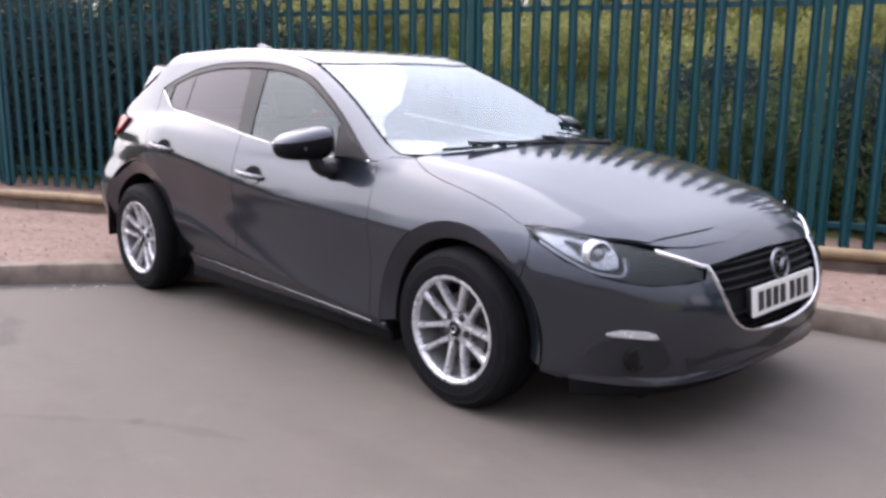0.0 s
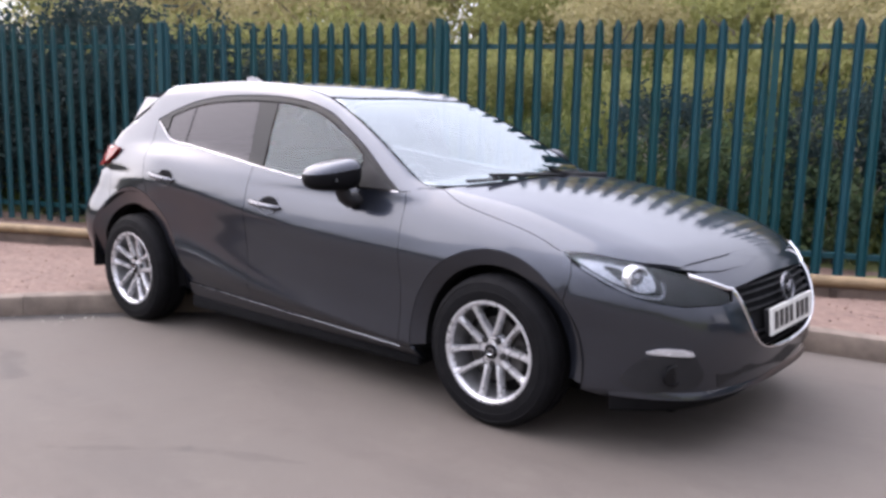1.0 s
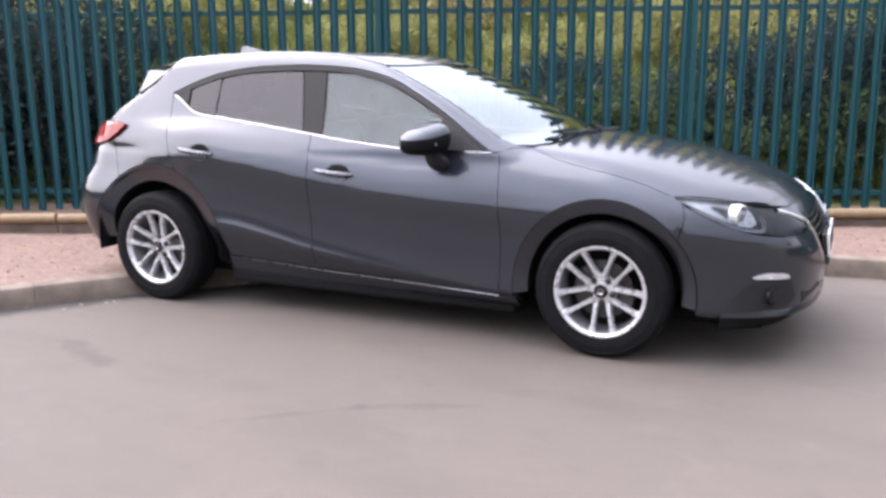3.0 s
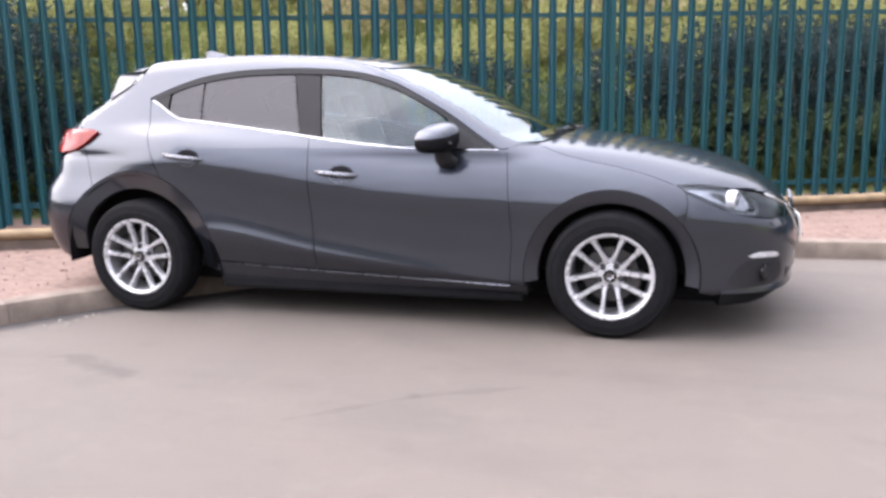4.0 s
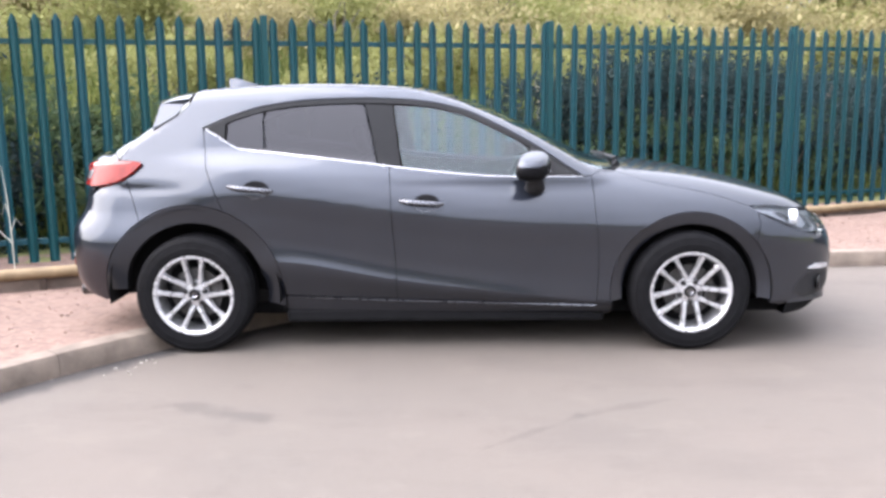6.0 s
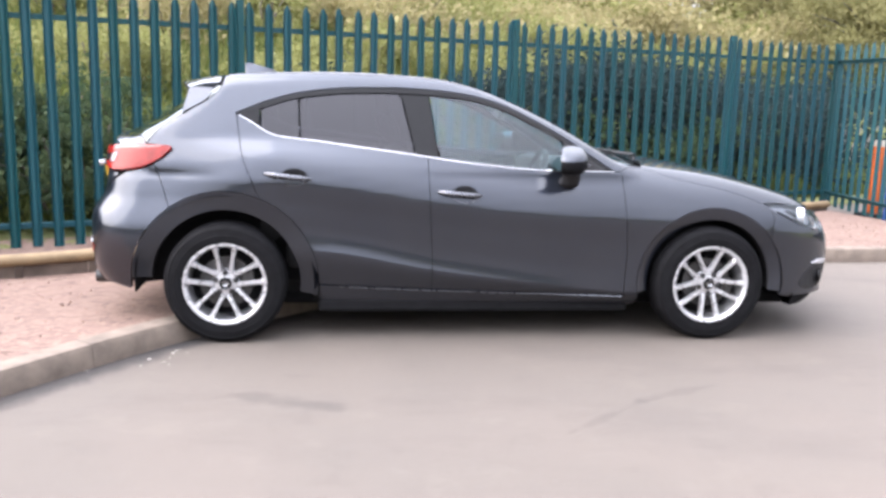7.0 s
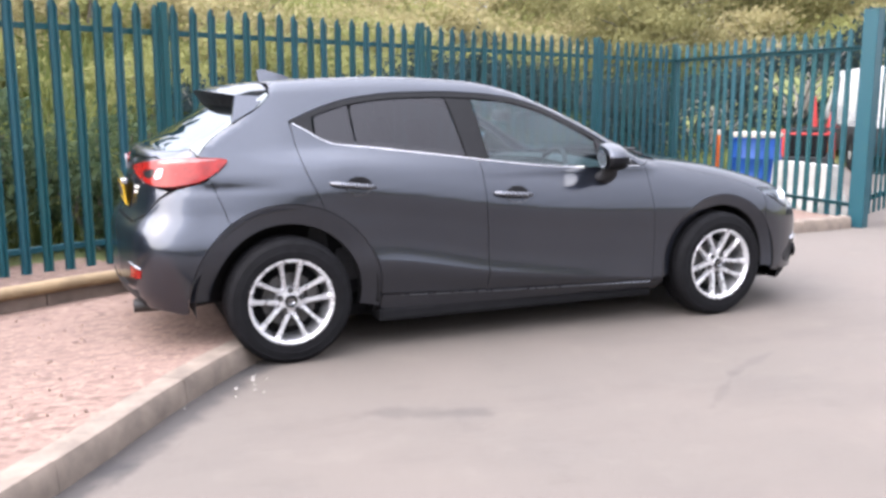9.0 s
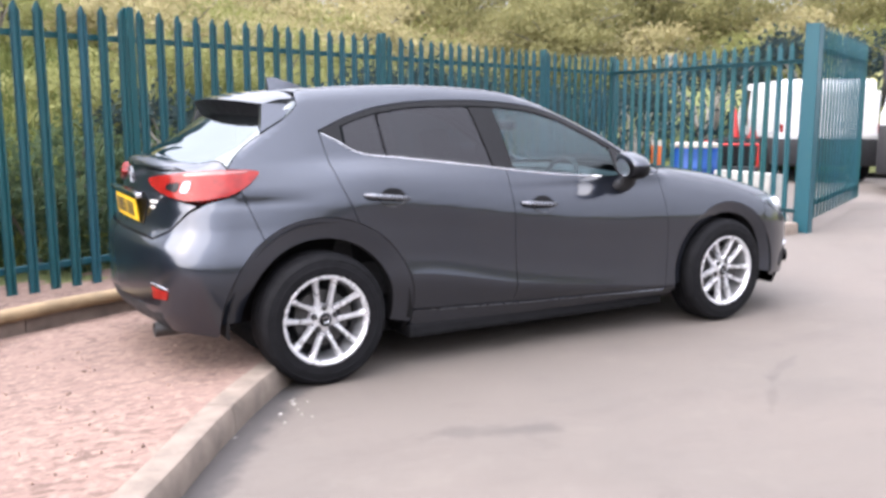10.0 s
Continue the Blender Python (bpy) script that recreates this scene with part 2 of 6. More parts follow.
def lathe(bm, profile, m, turns=48, close=False):
    """Turns (radius, along) pairs about the local y axis."""
    rings = []
    for i in range(turns):
        a = 2 * math.pi * i / turns
        rings.append([bm.verts.new(m @ Vector((r * math.cos(a), h, r * math.sin(a)))) for r, h in profile])
    n = len(profile)
    for i in range(turns):
        p, q = rings[i], rings[(i + 1) % turns]
        for j in range(n if close else n - 1):
            bm.faces.new((p[j], p[(j + 1) % n], q[(j + 1) % n], q[j]))


def tube(bm, points, radius, sides=8, flat=1.0):
    """A round bar along points; radius a number or one for each point."""
    pts = [Vector(p) for p in points]
    rad = radius if isinstance(radius, (list, tuple)) else [radius] * len(pts)
    rings = []
    for i, p in enumerate(pts):
        d = (pts[min(i + 1, len(pts) - 1)] - pts[max(i - 1, 0)]).normalized()
        u = d.cross(Vector((0, 0, 1)))
        u = u.normalized() if u.length > 1e-4 else Vector((1, 0, 0))
        w = u.cross(d)
        rings.append([bm.verts.new(p + (u * math.cos(2 * math.pi * k / sides) + w * flat * math.sin(2 * math.pi * k / sides)) * rad[i]) for k in range(sides)])
    for a, b in zip(rings, rings[1:]):
        for k in range(sides):
            bm.faces.new((a[k], a[(k + 1) % sides], b[(k + 1) % sides], b[k]))
    bm.faces.new(rings[0])
    bm.faces.new(rings[-1][::-1])


def thing(name, label, category, where=None, group=""):
    ob = new(name)
    ob.empty_display_size = 0.1
    ob.matrix_world = where or Matrix()
    return tagged(ob, label, category, group)


def loft(bm, rows, close=False):
    """Faces between rows of points."""
    grid = [[bm.verts.new(p) for p in row] for row in rows]
    for a, b in zip(grid, grid[1:]):
        n = len(a)
        for i in range(n if close else n - 1):
            bm.faces.new((a[i], a[(i + 1) % n], b[(i + 1) % n], b[i]))
    return grid


# ---- the shape of the car body ----
def pchip(xs, ys):
    """A smooth curve through the given knots that does not overshoot."""
    xs, ys = np.array(xs, float), np.array(ys, float)
    h, d = np.diff(xs), np.diff(ys) / np.diff(xs)
    m = np.zeros(len(xs))
    for i in range(1, len(xs) - 1):
        if d[i - 1] * d[i] > 0:
            a, b = 2 * h[i] + h[i - 1], h[i] + 2 * h[i - 1]
            m[i] = (a + b) / (a / d[i - 1] + b / d[i])
    m[0], m[-1] = d[0], d[-1]

    def curve(v):
        v = np.asarray(v, float)
        i = np.clip(np.searchsorted(xs, v) - 1, 0, len(h) - 1)
        t = (v - xs[i]) / h[i]
        inside = ((1 + 2 * t) * (1 - t) ** 2 * ys[i] + t * (1 - t) ** 2 * h[i] * m[i]
                  + t * t * (3 - 2 * t) * ys[i + 1] + t * t * (t - 1) * h[i] * m[i + 1])
        return np.where(v < xs[0], ys[0] + (v - xs[0]) * m[0], np.where(v > xs[-1], ys[-1] + (v - xs[-1]) * m[-1], inside))
    return curve


def smax(a, b, k):
    h = np.maximum(k - np.abs(a - b), 0) / k
    return np.maximum(a, b) + h * h * k / 4


def smin(a, b, k):
    return -smax(-a, -b, k)


# The body's lines, in metres: x ahead, z up, half widths.
HALF = pchip([-2.2, -2.0, -1.7, -1.35, -1.0, -0.5, 0.4, 1.0, 1.35, 1.7, 2.0, 2.3], [0.83, 0.868, 0.877, 0.884, 0.88, 0.886, 0.888, 0.886, 0.885, 0.868, 0.82, 0.74])
BELT = pchip([-2.2, -1.9, -1.5, -1.07, -0.66, -0.16, 0.33, 0.77, 1.15, 1.5, 1.9, 2.3], [1.01, 1.06, 1.10, 1.106, 1.061, 0.999, 0.953, 0.945, 0.935, 0.895, 0.81, 0.70])
CREASE = pchip([-2.2, -0.83, -0.2, 0.4, 1.0, 2.3], [0.57, 0.506, 0.40, 0.33, 0.275, 0.26])
INSET = pchip([-0.6, 0, 0.5, 1.0, 1.22, 1.40, 1.53, 1.60, 1.70, 1.80, 1.9, 2.0, 2.4], [0.20, 0.110, 0.052, 0.004, 0.010, 0.009, 0.003, 0.001, 0.012, 0.031, 0.057, 0.092, 0.36])
HOLLOW = pchip([-1.1, -0.75, -0.2, 0.4, 0.95], [0.0, 0.007, 0.006, 0.004, 0.0])
HOOD = pchip([-2.3, -2.12, -2.0, -1.0, 0.5, 0.8, 1.0, 1.36, 1.7, 2.0, 2.2, 2.32], [1.04, 1.078, 1.094, 1.12, 1.05, 1.03, 1.005, 0.962, 0.892, 0.805, 0.715, 0.60])
NOSE = pchip([0.0, 0.17, 0.3, 0.45, 0.6, 0.7, 0.8], [2.12, 2.23, 2.28, 2.30, 2.285, 2.25, 2.18])
TAIL = pchip([0.1, 0.25, 0.42, 0.62, 0.70, 0.74, 0.80, 0.88, 0.97, 1.05, 1.12], [-2.0, -2.07, -2.15, -2.155, -2.14, -2.11, -2.075, -2.06, -2.045, -2.03, -2.00])
ROOF = pchip([-2.1, -1.8, -1.65, -1.5, -1.26, -1.0, -0.7, -0.3, -0.1, 0.08, 0.29, 0.54, 0.75, 1.0, 1.2], [1.28, 1.365, 1.395, 1.422, 1.446, 1.460, 1.467, 1.453, 1.430, 1.388, 1.314, 1.201, 1.090, 0.955, 0.845])
HATCH = pchip([0.9, 1.04, 1.09, 1.19, 1.31, 1.40, 1.5], [-1.985, -1.98, -1.955, -1.795, -1.62, -1.51, -1.38])
CABIN = pchip([-2.1, -1.9, -1.6, -1.3, -0.6, 0.2, 0.8, 1.2], [0.66, 0.735, 0.785, 0.802, 0.806, 0.806, 0.80, 0.78])


def body(x, y, z):
    """Below nought inside the car's body, above it outside."""
    a = np.abs(y)
    crease, belt = CREASE(x), BELT(x)
    q = np.where(z < crease, (z - 0.17) / (crease - 0.17), 1 + (z - crease) / (belt - crease))
    flare = 0.012 * (np.exp(-((x - 1.35) / 0.42) ** 4) + np.exp(-((x + 1.35) / 0.48) ** 4)) * np.clip((0.9 - z) / 0.2, 0, 1)
    past = np.clip((q - 1) / 0.13, 0, 9)
    hollow = np.where((x > -1.1) & (x < 0.95), HOLLOW(x), 0) * past * np.exp(1 - past)
    t = np.clip((-1.05 - x) / 0.74, 0, 1)
    w = smin(smax((z - 0.640) / 0.29, 0 * z, 0.10), 1 + 0 * z, 0.2)
    haunch = 0.100 * t * t * (3 - 2 * t) * w
    side = a - HALF(x) - flare + INSET(q) + hollow + haunch
    fold = np.clip((x - 0.95) / 0.3, 0, 1) * 0.11 * smax(a - 0.70 + 0.11 * (x - 0.9), 0 * a, 0.05)
    top = z - HOOD(x) + 0.07 * a * a + fold
    nose = x - NOSE(z) + 0.12 * a * a + 0.47 * a ** 4
    tail = TAIL(z) + 0.17 * a * a - x
    low = smax(side, tail, 0.20)
    low = smax(low, top, 0.035 + 0.065 * np.clip((x + 1.7) / 0.8, 0, 1))
    low = smax(low, nose, 0.18)
    low = smax(low, 0.17 - z, 0.06)
    rise = z - 0.98
    cab_side = a - CABIN(x) + 0.40 * rise + 0.13 * rise * rise
    crown = np.clip((x + 0.15) / 0.35, 0, 1)
    cab_top = z - ROOF(x + (0.045 + 0.075 * crown) * a * a) + (0.03 + 0.02 * crown) * a * a
    cab_tail = 0.8 * (HATCH(z) + 0.04 * (np.sqrt(a * a + 0.01) - 0.1) + 0.27 * a * a - x)
    cab = smax(smax(cab_side, cab_top, 0.07), cab_tail, 0.05)
    cab = np.maximum(cab + 9 * np.clip(0.96 - z, 0, 1) ** 2, 0.80 - z)
    return smin(low, cab, 0.035)


def meet(start, way, reach, depth=0.0, steps=160):
    """Where rays first enter the body: arrays of starts and ways, and how far to look."""
    start, way = np.atleast_2d(np.asarray(start, float)), np.atleast_2d(np.asarray(way, float))
    start, way = np.broadcast_arrays(start, way)
    lo, hi, found = np.zeros(len(start)), np.full(len(start), float(reach)), np.zeros(len(start), bool)
    for i in range(1, steps + 1):
        d = reach * i / steps
        p = start + way * d
        inside = (body(p[:, 0], p[:, 1], p[:, 2]) + depth < 0) & ~found
        lo[inside], hi[inside] = d - reach / steps, d
        found |= inside
    for _ in range(24):
        mid = (lo + hi) / 2
        p = start + way * mid[:, None]
        inside = body(p[:, 0], p[:, 1], p[:, 2]) + depth < 0
        hi, lo = np.where(inside, mid, hi), np.where(inside, lo, mid)
    return start + way * hi[:, None], found


def slope(p):
    """The body's outward normals."""
    e, out = 2e-3, np.zeros(p.shape)
    for i in range(3):
        s = np.zeros(3)
        s[i] = e
        f, b = p + s, p - s
        out[:, i] = body(f[:, 0], f[:, 1], f[:, 2]) - body(b[:, 0], b[:, 1], b[:, 2])
    return out / np.maximum(np.linalg.norm(out, axis=1), 1e-9)[:, None]


# ---- panels laid on the car's body ----
def smooth_line(pts, step=0.025):
    """An even, rounded run through points of the plan."""
    p = np.array(pts, float)
    if len(p) > 2:
        s = np.r_[0, np.cumsum(np.linalg.norm(np.diff(p, axis=0), axis=1))]
        n = max(int(s[-1] / step), 2)
        t = np.linspace(0, s[-1], n + 1)
        return np.c_[pchip(s, p[:, 0])(t), pchip(s, p[:, 1])(t)]
    n = max(int(np.linalg.norm(p[1] - p[0]) / step), 1)
    return p[0] + (p[1] - p[0]) * np.linspace(0, 1, n + 1)[:, None]


def arc(cx, cz, r, a, b, step=3.0):
    t = np.radians(np.linspace(a, b, max(int(abs(b - a) / step), 2) + 1))
    return np.c_[cx + r * np.cos(t), cz + r * np.sin(t)]


def ring(*runs):
    """One closed outline out of runs laid end to end."""
    out = []
    for run in runs:
        for p in run:
            if not out or math.dist(out[-1], p) > 0.004:
                out.append(tuple(float(v) for v in p))
    if math.dist(out[0], out[-1]) < 0.004:
        out.pop()
    return np.array(out)


SPREAD = 0.0175  # metres for a degree round the nose and the tail


def cast(kind, uv, side=-1, depth=0.0):
    """Lays points of a plan on the body: from the side (x, z), from above (x, y), or round nose or tail (degrees * SPREAD, z)."""
    u, v = uv[:, 0], uv[:, 1]
    one, nil = np.ones(len(u)), np.zeros(len(u))
    if kind == "side":
        return meet(np.c_[u, side * 1.1 * one, v], [[0, -side, 0]], 1.0, depth)[0]
    if kind == "top":
        return meet(np.c_[u, v * -side, 1.7 * one], [[0, 0, -1]], 1.6, depth)[0]
    c, turn = (1.2, 1) if kind == "nose" else (-1.2, -1)
    a = np.radians(u / SPREAD)
    d = np.c_[turn * np.cos(a), side * np.sin(a), nil]
    return meet(np.array([c, 0, 0]) + d * 1.6 + np.c_[nil, nil, v], -d, 1.55, depth)[0]


def around(p, kind, side=-1):
    """Points in space as degrees * SPREAD and height round nose or tail."""
    x = p[:, 0] - 1.2 if kind == "nose" else -1.2 - p[:, 0]
    return np.c_[np.degrees(np.arctan2(p[:, 1] * side, x)) * SPREAD, p[:, 2]]


def deg(*pts):
    return [(a * SPREAD, z) for a, z in pts]


def shrink(poly, by):
    area = 0.5 * np.sum(poly[:, 0] * np.roll(poly[:, 1], -1) - np.roll(poly[:, 0], -1) * poly[:, 1])
    if area < 0:
        poly = poly[::-1]
    e = np.roll(poly, -1, axis=0) - poly
    e /= np.maximum(np.linalg.norm(e, axis=1), 1e-9)[:, None]
    n = np.c_[-e[:, 1], e[:, 0]]
    m = n + np.roll(n, 1, axis=0)
    m /= np.maximum((m * n).sum(1), 0.35)[:, None] * 1.0
    return poly + m * by * 1.0


def within(poly, pts, gap):
    """Which of the points lie inside the outline, at least gap from it."""
    a, b = poly, np.roll(poly, -1, axis=0)
    x, y = pts[:, 0][:, None], pts[:, 1][:, None]
    cross = ((a[:, 1] > y) != (b[:, 1] > y)) & (x < (b[:, 0] - a[:, 0]) * (y - a[:, 1]) / np.where(b[:, 1] == a[:, 1], 1e-9, b[:, 1] - a[:, 1]) + a[:, 0])
    ins = cross.sum(1) % 2 == 1
    d = b - a
    t = np.clip(((x - a[:, 0]) * d[:, 0] + (y - a[:, 1]) * d[:, 1]) / np.maximum((d ** 2).sum(1), 1e-12), 0, 1)
    near = np.hypot(x - a[:, 0] - t * d[:, 0], y - a[:, 1] - t * d[:, 1]).min(1)
    return ins & (near > gap)


def panel(name, outline, kind, material, parent, side=-1, gap=0.0019, step=0.03, lift=0.0, edge=0.016, label="", depth=0.0, extra=None):
    """A sheet with turned-in edges whose outline is laid on the body."""
    poly = shrink(np.asarray(outline, float), gap)
    lo, hi = poly.min(0), poly.max(0)
    g = np.stack(np.meshgrid(np.arange(lo[0], hi[0], step), np.arange(lo[1], hi[1], step)), -1).reshape(-1, 2)
    g[:, 0] += (np.round((g[:, 1] - lo[1]) / step) % 2) * step / 2
    g = g[within(poly, g, step * 0.45)]
    if extra is not None:
        more = extra[within(poly, extra, 0.004)]
        near = np.array([np.hypot(*(more - q).T).min() if len(more) else 9 for q in g])
        g = np.r_[g[near > step * 0.4], more]
    n = len(poly)
    pts = [Vector(p) for p in np.r_[poly, g].tolist()]
    got = mathutils_geometry.delaunay_2d_cdt(pts, [(i, (i + 1) % n) for i in range(n)], [], 1, 1e-5)
    uv, tris = np.array([tuple(v) for v in got[0]]), [tuple(f) for f in got[2]]
    p = cast(kind, uv, side, depth)
    nor = slope(p)
    p = p + nor * lift
    a, b, c = (p[[t[i] for t in tris]] for i in range(3))
    out = (np.cross(b - a, c - a) * nor[[t[0] for t in tris]]).sum(1)
    tris = [t if o > 0 else t[::-1] for t, o in zip(tris, out)]
    count = {}
    for t in tris:
        for i in range(3):
            e = (t[i], t[(i + 1) % 3])
            count[e] = count.get(e, 0) + 1
    rim = [e for e in count if (e[1], e[0]) not in count]
    base = len(p)
    ids = sorted({v for e in rim for v in e})
    spot = {v: k for k, v in enumerate(ids)}
    outward = np.zeros((len(ids), 3))
    for i, j in rim:
        w = np.cross(p[j] - p[i], nor[i])
        outward[spot[i]] += w
        outward[spot[j]] += w
    outward /= np.maximum(np.linalg.norm(outward, axis=1), 1e-9)[:, None]
    k = len(ids)
    verts = np.r_[p, p[ids], p[ids] - nor[ids] * edge]
    norms = np.r_[nor, outward, outward]
    faces = tris + [(base + spot[j], base + spot[i], base + k + spot[i], base + k + spot[j]) for i, j in rim]
    me = bpy.data.meshes.new(name)
    me.from_pydata(verts.tolist(), [], faces)
    me.shade_smooth()
    me.normals_split_custom_set_from_vertices(norms.tolist())
    me.materials.append(material)
    ob = new(name, me)
    ob.parent = parent
    return tagged(ob, label)


def strip(name, line, kind, material, parent, side=-1, width=0.012, proud=0.004, label=""):
    """A narrow moulding along a line laid on the body."""
    line = np.asarray(line, float)
    d = np.gradient(line, axis=0)
    d /= np.maximum(np.linalg.norm(d, axis=1), 1e-9)[:, None]
    n = np.c_[-d[:, 1], d[:, 0]] * width / 2
    rows = [cast(kind, line + n, side), cast(kind, line + n * 0.5, side), cast(kind, line - n * 0.5, side), cast(kind, line - n, side)]
    nor = slope(rows[1])
    bm = bmesh.new()
    grid = []
    for r, h in zip(rows, (0.0, proud, proud, 0.0)):
        grid.append([bm.verts.new(v) for v in (r + nor * h).tolist()])
    for a, b in zip(grid, grid[1:]):
        for i in range(len(a) - 1):
            bm.faces.new((a[i], a[i + 1], b[i + 1], b[i]))
    ob = part(name, bm, material, parent, label, smooth=50)
    flip_out(ob, nor.mean(0))
    return ob


def flip_out(ob, way):
    """Turns an open sheet so that its faces look the given way."""
    me = ob.data
    if sum(np.dot(f.normal, way) * f.area for f in me.polygons) < 0:
        me.flip_normals()


# ---- the lines of the doors, windows and lamps ----
DLO_TOP = [(-1.30, 1.228), (-1.135, 1.295), (-0.955, 1.345), (-0.694, 1.375), (-0.437, 1.381), (-0.245, 1.374), (-0.055, 1.355), (0.134, 1.310), (0.321, 1.226), (0.508, 1.124), (0.694, 1.002), (0.775, 0.952)]
DLO_LOW = [(-1.30, 1.222), (-1.215, 1.178), (-1.137, 1.130), (-1.073, 1.108), (-0.914, 1.091), (-0.66, 1.061), (-0.409, 1.031), (-0.16, 0.999), (0.086, 0.973), (0.331, 0.955), (0.573, 0.950), (0.775, 0.950)]
dlo_top, dlo_low = smooth_line(DLO_TOP), smooth_line(DLO_LOW)


def between(run, a, b):
    """The stretch of a run whose x lies between a and b, in the order a to b."""
    f = pchip(run[:, 0], run[:, 1]) if run[0, 0] < run[-1, 0] else pchip(run[::-1, 0], run[::-1, 1])
    x = np.linspace(a, b, max(int(abs(b - a) / 0.025), 1) + 1)
    return np.c_[x, f(x)]


HOOD_EDGE = smooth_line([(0.955, 0.712), (1.02, 0.742), (1.105, 0.772), (1.35, 0.798), (1.55, 0.812), (1.64, 0.822), (1.72, 0.800), (1.82, 0.765), (1.93, 0.708), (2.045, 0.590)])
HOOD_NOSE = smooth_line([(2.045, 0.590), (2.073, 0.432), (2.092, 0.22), (2.098, 0.0)])
COWL = smooth_line([(0.955, 0.712), (1.02, 0.5), (1.045, 0.25), (1.06, 0.0)])
SCREEN_SIDE = smooth_line([(0.862, 0.718), (0.745, 0.697), (0.507, 0.640), (0.30, 0.592), (0.17, 0.564), (0.06, 0.545)])
SCREEN_TOP = smooth_line([(0.06, 0.545), (0.098, 0.40), (0.112, 0.2), (0.115, 0.0)])
SCREEN_LOW = smooth_line([(0.862, 0.718), (0.945, 0.63), (1.00, 0.44), (1.022, 0.22), (1.028, 0.0)])
ROOF_SIDE = smooth_line([(0.06, 0.545), (-0.1, 0.562), (-0.3, 0.567), (-0.7, 0.562), (-1.1, 0.556), (-1.37, 0.548)])


def mirrored(*runs):
    """A closed outline from one half given from the middle line to the middle line."""
    half = ring(*runs)
    other = half[::-1] * np.array([1, -1])
    return ring(half, other)


def heights(run):
    """A run seen from above as (x, z)."""
    p = cast("top", run * np.array([1, 1.0]), side=1)
    return p[:, [0, 2]]


hood_side, screen_side, roof_side = heights(HOOD_EDGE), heights(SCREEN_SIDE), heights(ROOF_SIDE)
FRONT_AXLE, REAR_AXLE, AXLE_Z = 1.35, -1.35, 0.326
FRONT_ARCH, REAR_ARCH = 0.436, 0.495

b_gap = smooth_line([(-0.240, 0.291), (-0.241, 0.431), (-0.259, 0.742), (-0.272, 1.013)])
front_gap = smooth_line([(0.842, 0.264), (0.852, 0.50), (0.832, 0.756), (0.817, 0.93), (0.812, 0.955)])
rear_gap = smooth_line([(-1.165, 0.785), (-1.20, 0.865), (-1.262, 1.02), (-1.282, 1.12), (-1.297, 1.222)])
fender = ring(front_gap, smooth_line([(0.812, 0.955), (0.86, 0.972), tuple(hood_side[0])]), hood_side[hood_side[:, 0] < 1.642],
              [(1.642, 0.795), (1.70, 0.757), (1.715, 0.70), (1.695, 0.602)], arc(FRONT_AXLE, AXLE_Z, FRONT_ARCH, 38, 188), [(0.915, 0.262)])
front_door = ring(b_gap, between(dlo_low, -0.272, 0.775), [(0.812, 0.955)], front_gap[::-1])
rear_door = ring([(-0.240, 0.291), (-0.845, 0.313)], arc(REAR_AXLE, AXLE_Z, REAR_ARCH, 0, 68), rear_gap[2:], between(dlo_low, -1.297, -0.272), b_gap[::-1])
sill = ring([(0.93, 0.262), (0.842, 0.260)], smooth_line([(0.842, 0.260), (-0.24, 0.287)]), smooth_line([(-0.24, 0.287), (-0.85, 0.309)]), [(-0.86, 0.19)], smooth_line([(-0.86, 0.19), (0.93, 0.19)]))
frame_side = ring(dlo_top[::-1], rear_gap[::-1][2:], arc(REAR_AXLE, AXLE_Z, REAR_ARCH, 68, 124), smooth_line([(-1.637, 0.736), (-1.68, 0.86), (-1.715, 0.955)]),
                  [(-1.735, 0.984), (-1.69, 1.005), (-1.648, 1.038), (-1.70, 1.052), (-1.765, 1.058)], smooth_line([(-1.765, 1.058), (-1.70, 1.135), (-1.585, 1.215), (-1.44, 1.30), (-1.385, 1.355)]),
                  roof_side[::-1], screen_side[::-1], [tuple(hood_side[0]), (0.86, 0.972), (0.812, 0.955)])
LAMP = deg((62.7, 0.796), (58.3, 0.809), (51.6, 0.790), (44.8, 0.761), (40.4, 0.741), (35.1, 0.722), (28.6, 0.684), (24.9, 0.645), (24.6, 0.620), (28.8, 0.611), (36.1, 0.609), (41.3, 0.622), (45.3, 0.638), (51.4, 0.680), (57.1, 0.736))
TAIL_LAMP = deg((61.5, 1.037), (58.7, 1.050), (50, 1.050), (40, 1.036), (23.5, 1.008), (22.0, 0.992), (27, 0.957), (37.3, 0.926), (43, 0.907), (48.5, 0.910), (54.7, 0.938), (58.3, 0.975))


def rounded(pts, times=2):
    """Corners cut off a closed outline."""
    p = np.asarray(pts, float)
    for _ in range(times):
        q = np.roll(p, -1, axis=0)
        p = np.stack((p * 0.8 + q * 0.2, p * 0.2 + q * 0.8), 1).reshape(-1, 2)
    return p


nose_arch = around(cast("side", arc(FRONT_AXLE, AXLE_Z, FRONT_ARCH, 38, -9)), "nose")
tail_arch = around(cast("side", arc(REAR_AXLE, AXLE_Z, REAR_ARCH, 124, 184)), "tail")
GRILLE = smooth_line(deg((23.2, 0.655), (21.0, 0.56), (18.6, 0.467), (14.5, 0.414), (8, 0.392), (0, 0.384)), 0.02)
nose_half = ring(deg((0, 0.255), (30, 0.248), (52, 0.242)), nose_arch[::-1], around(cast("side", np.array([(1.695, 0.602), (1.715, 0.70), (1.702, 0.752)])), "nose"), deg((57.1, 0.733), (51.4, 0.678), (45.3, 0.636), (41.3, 0.620), (36.1, 0.607), (28.8, 0.609), (24.6, 0.617)), GRILLE)
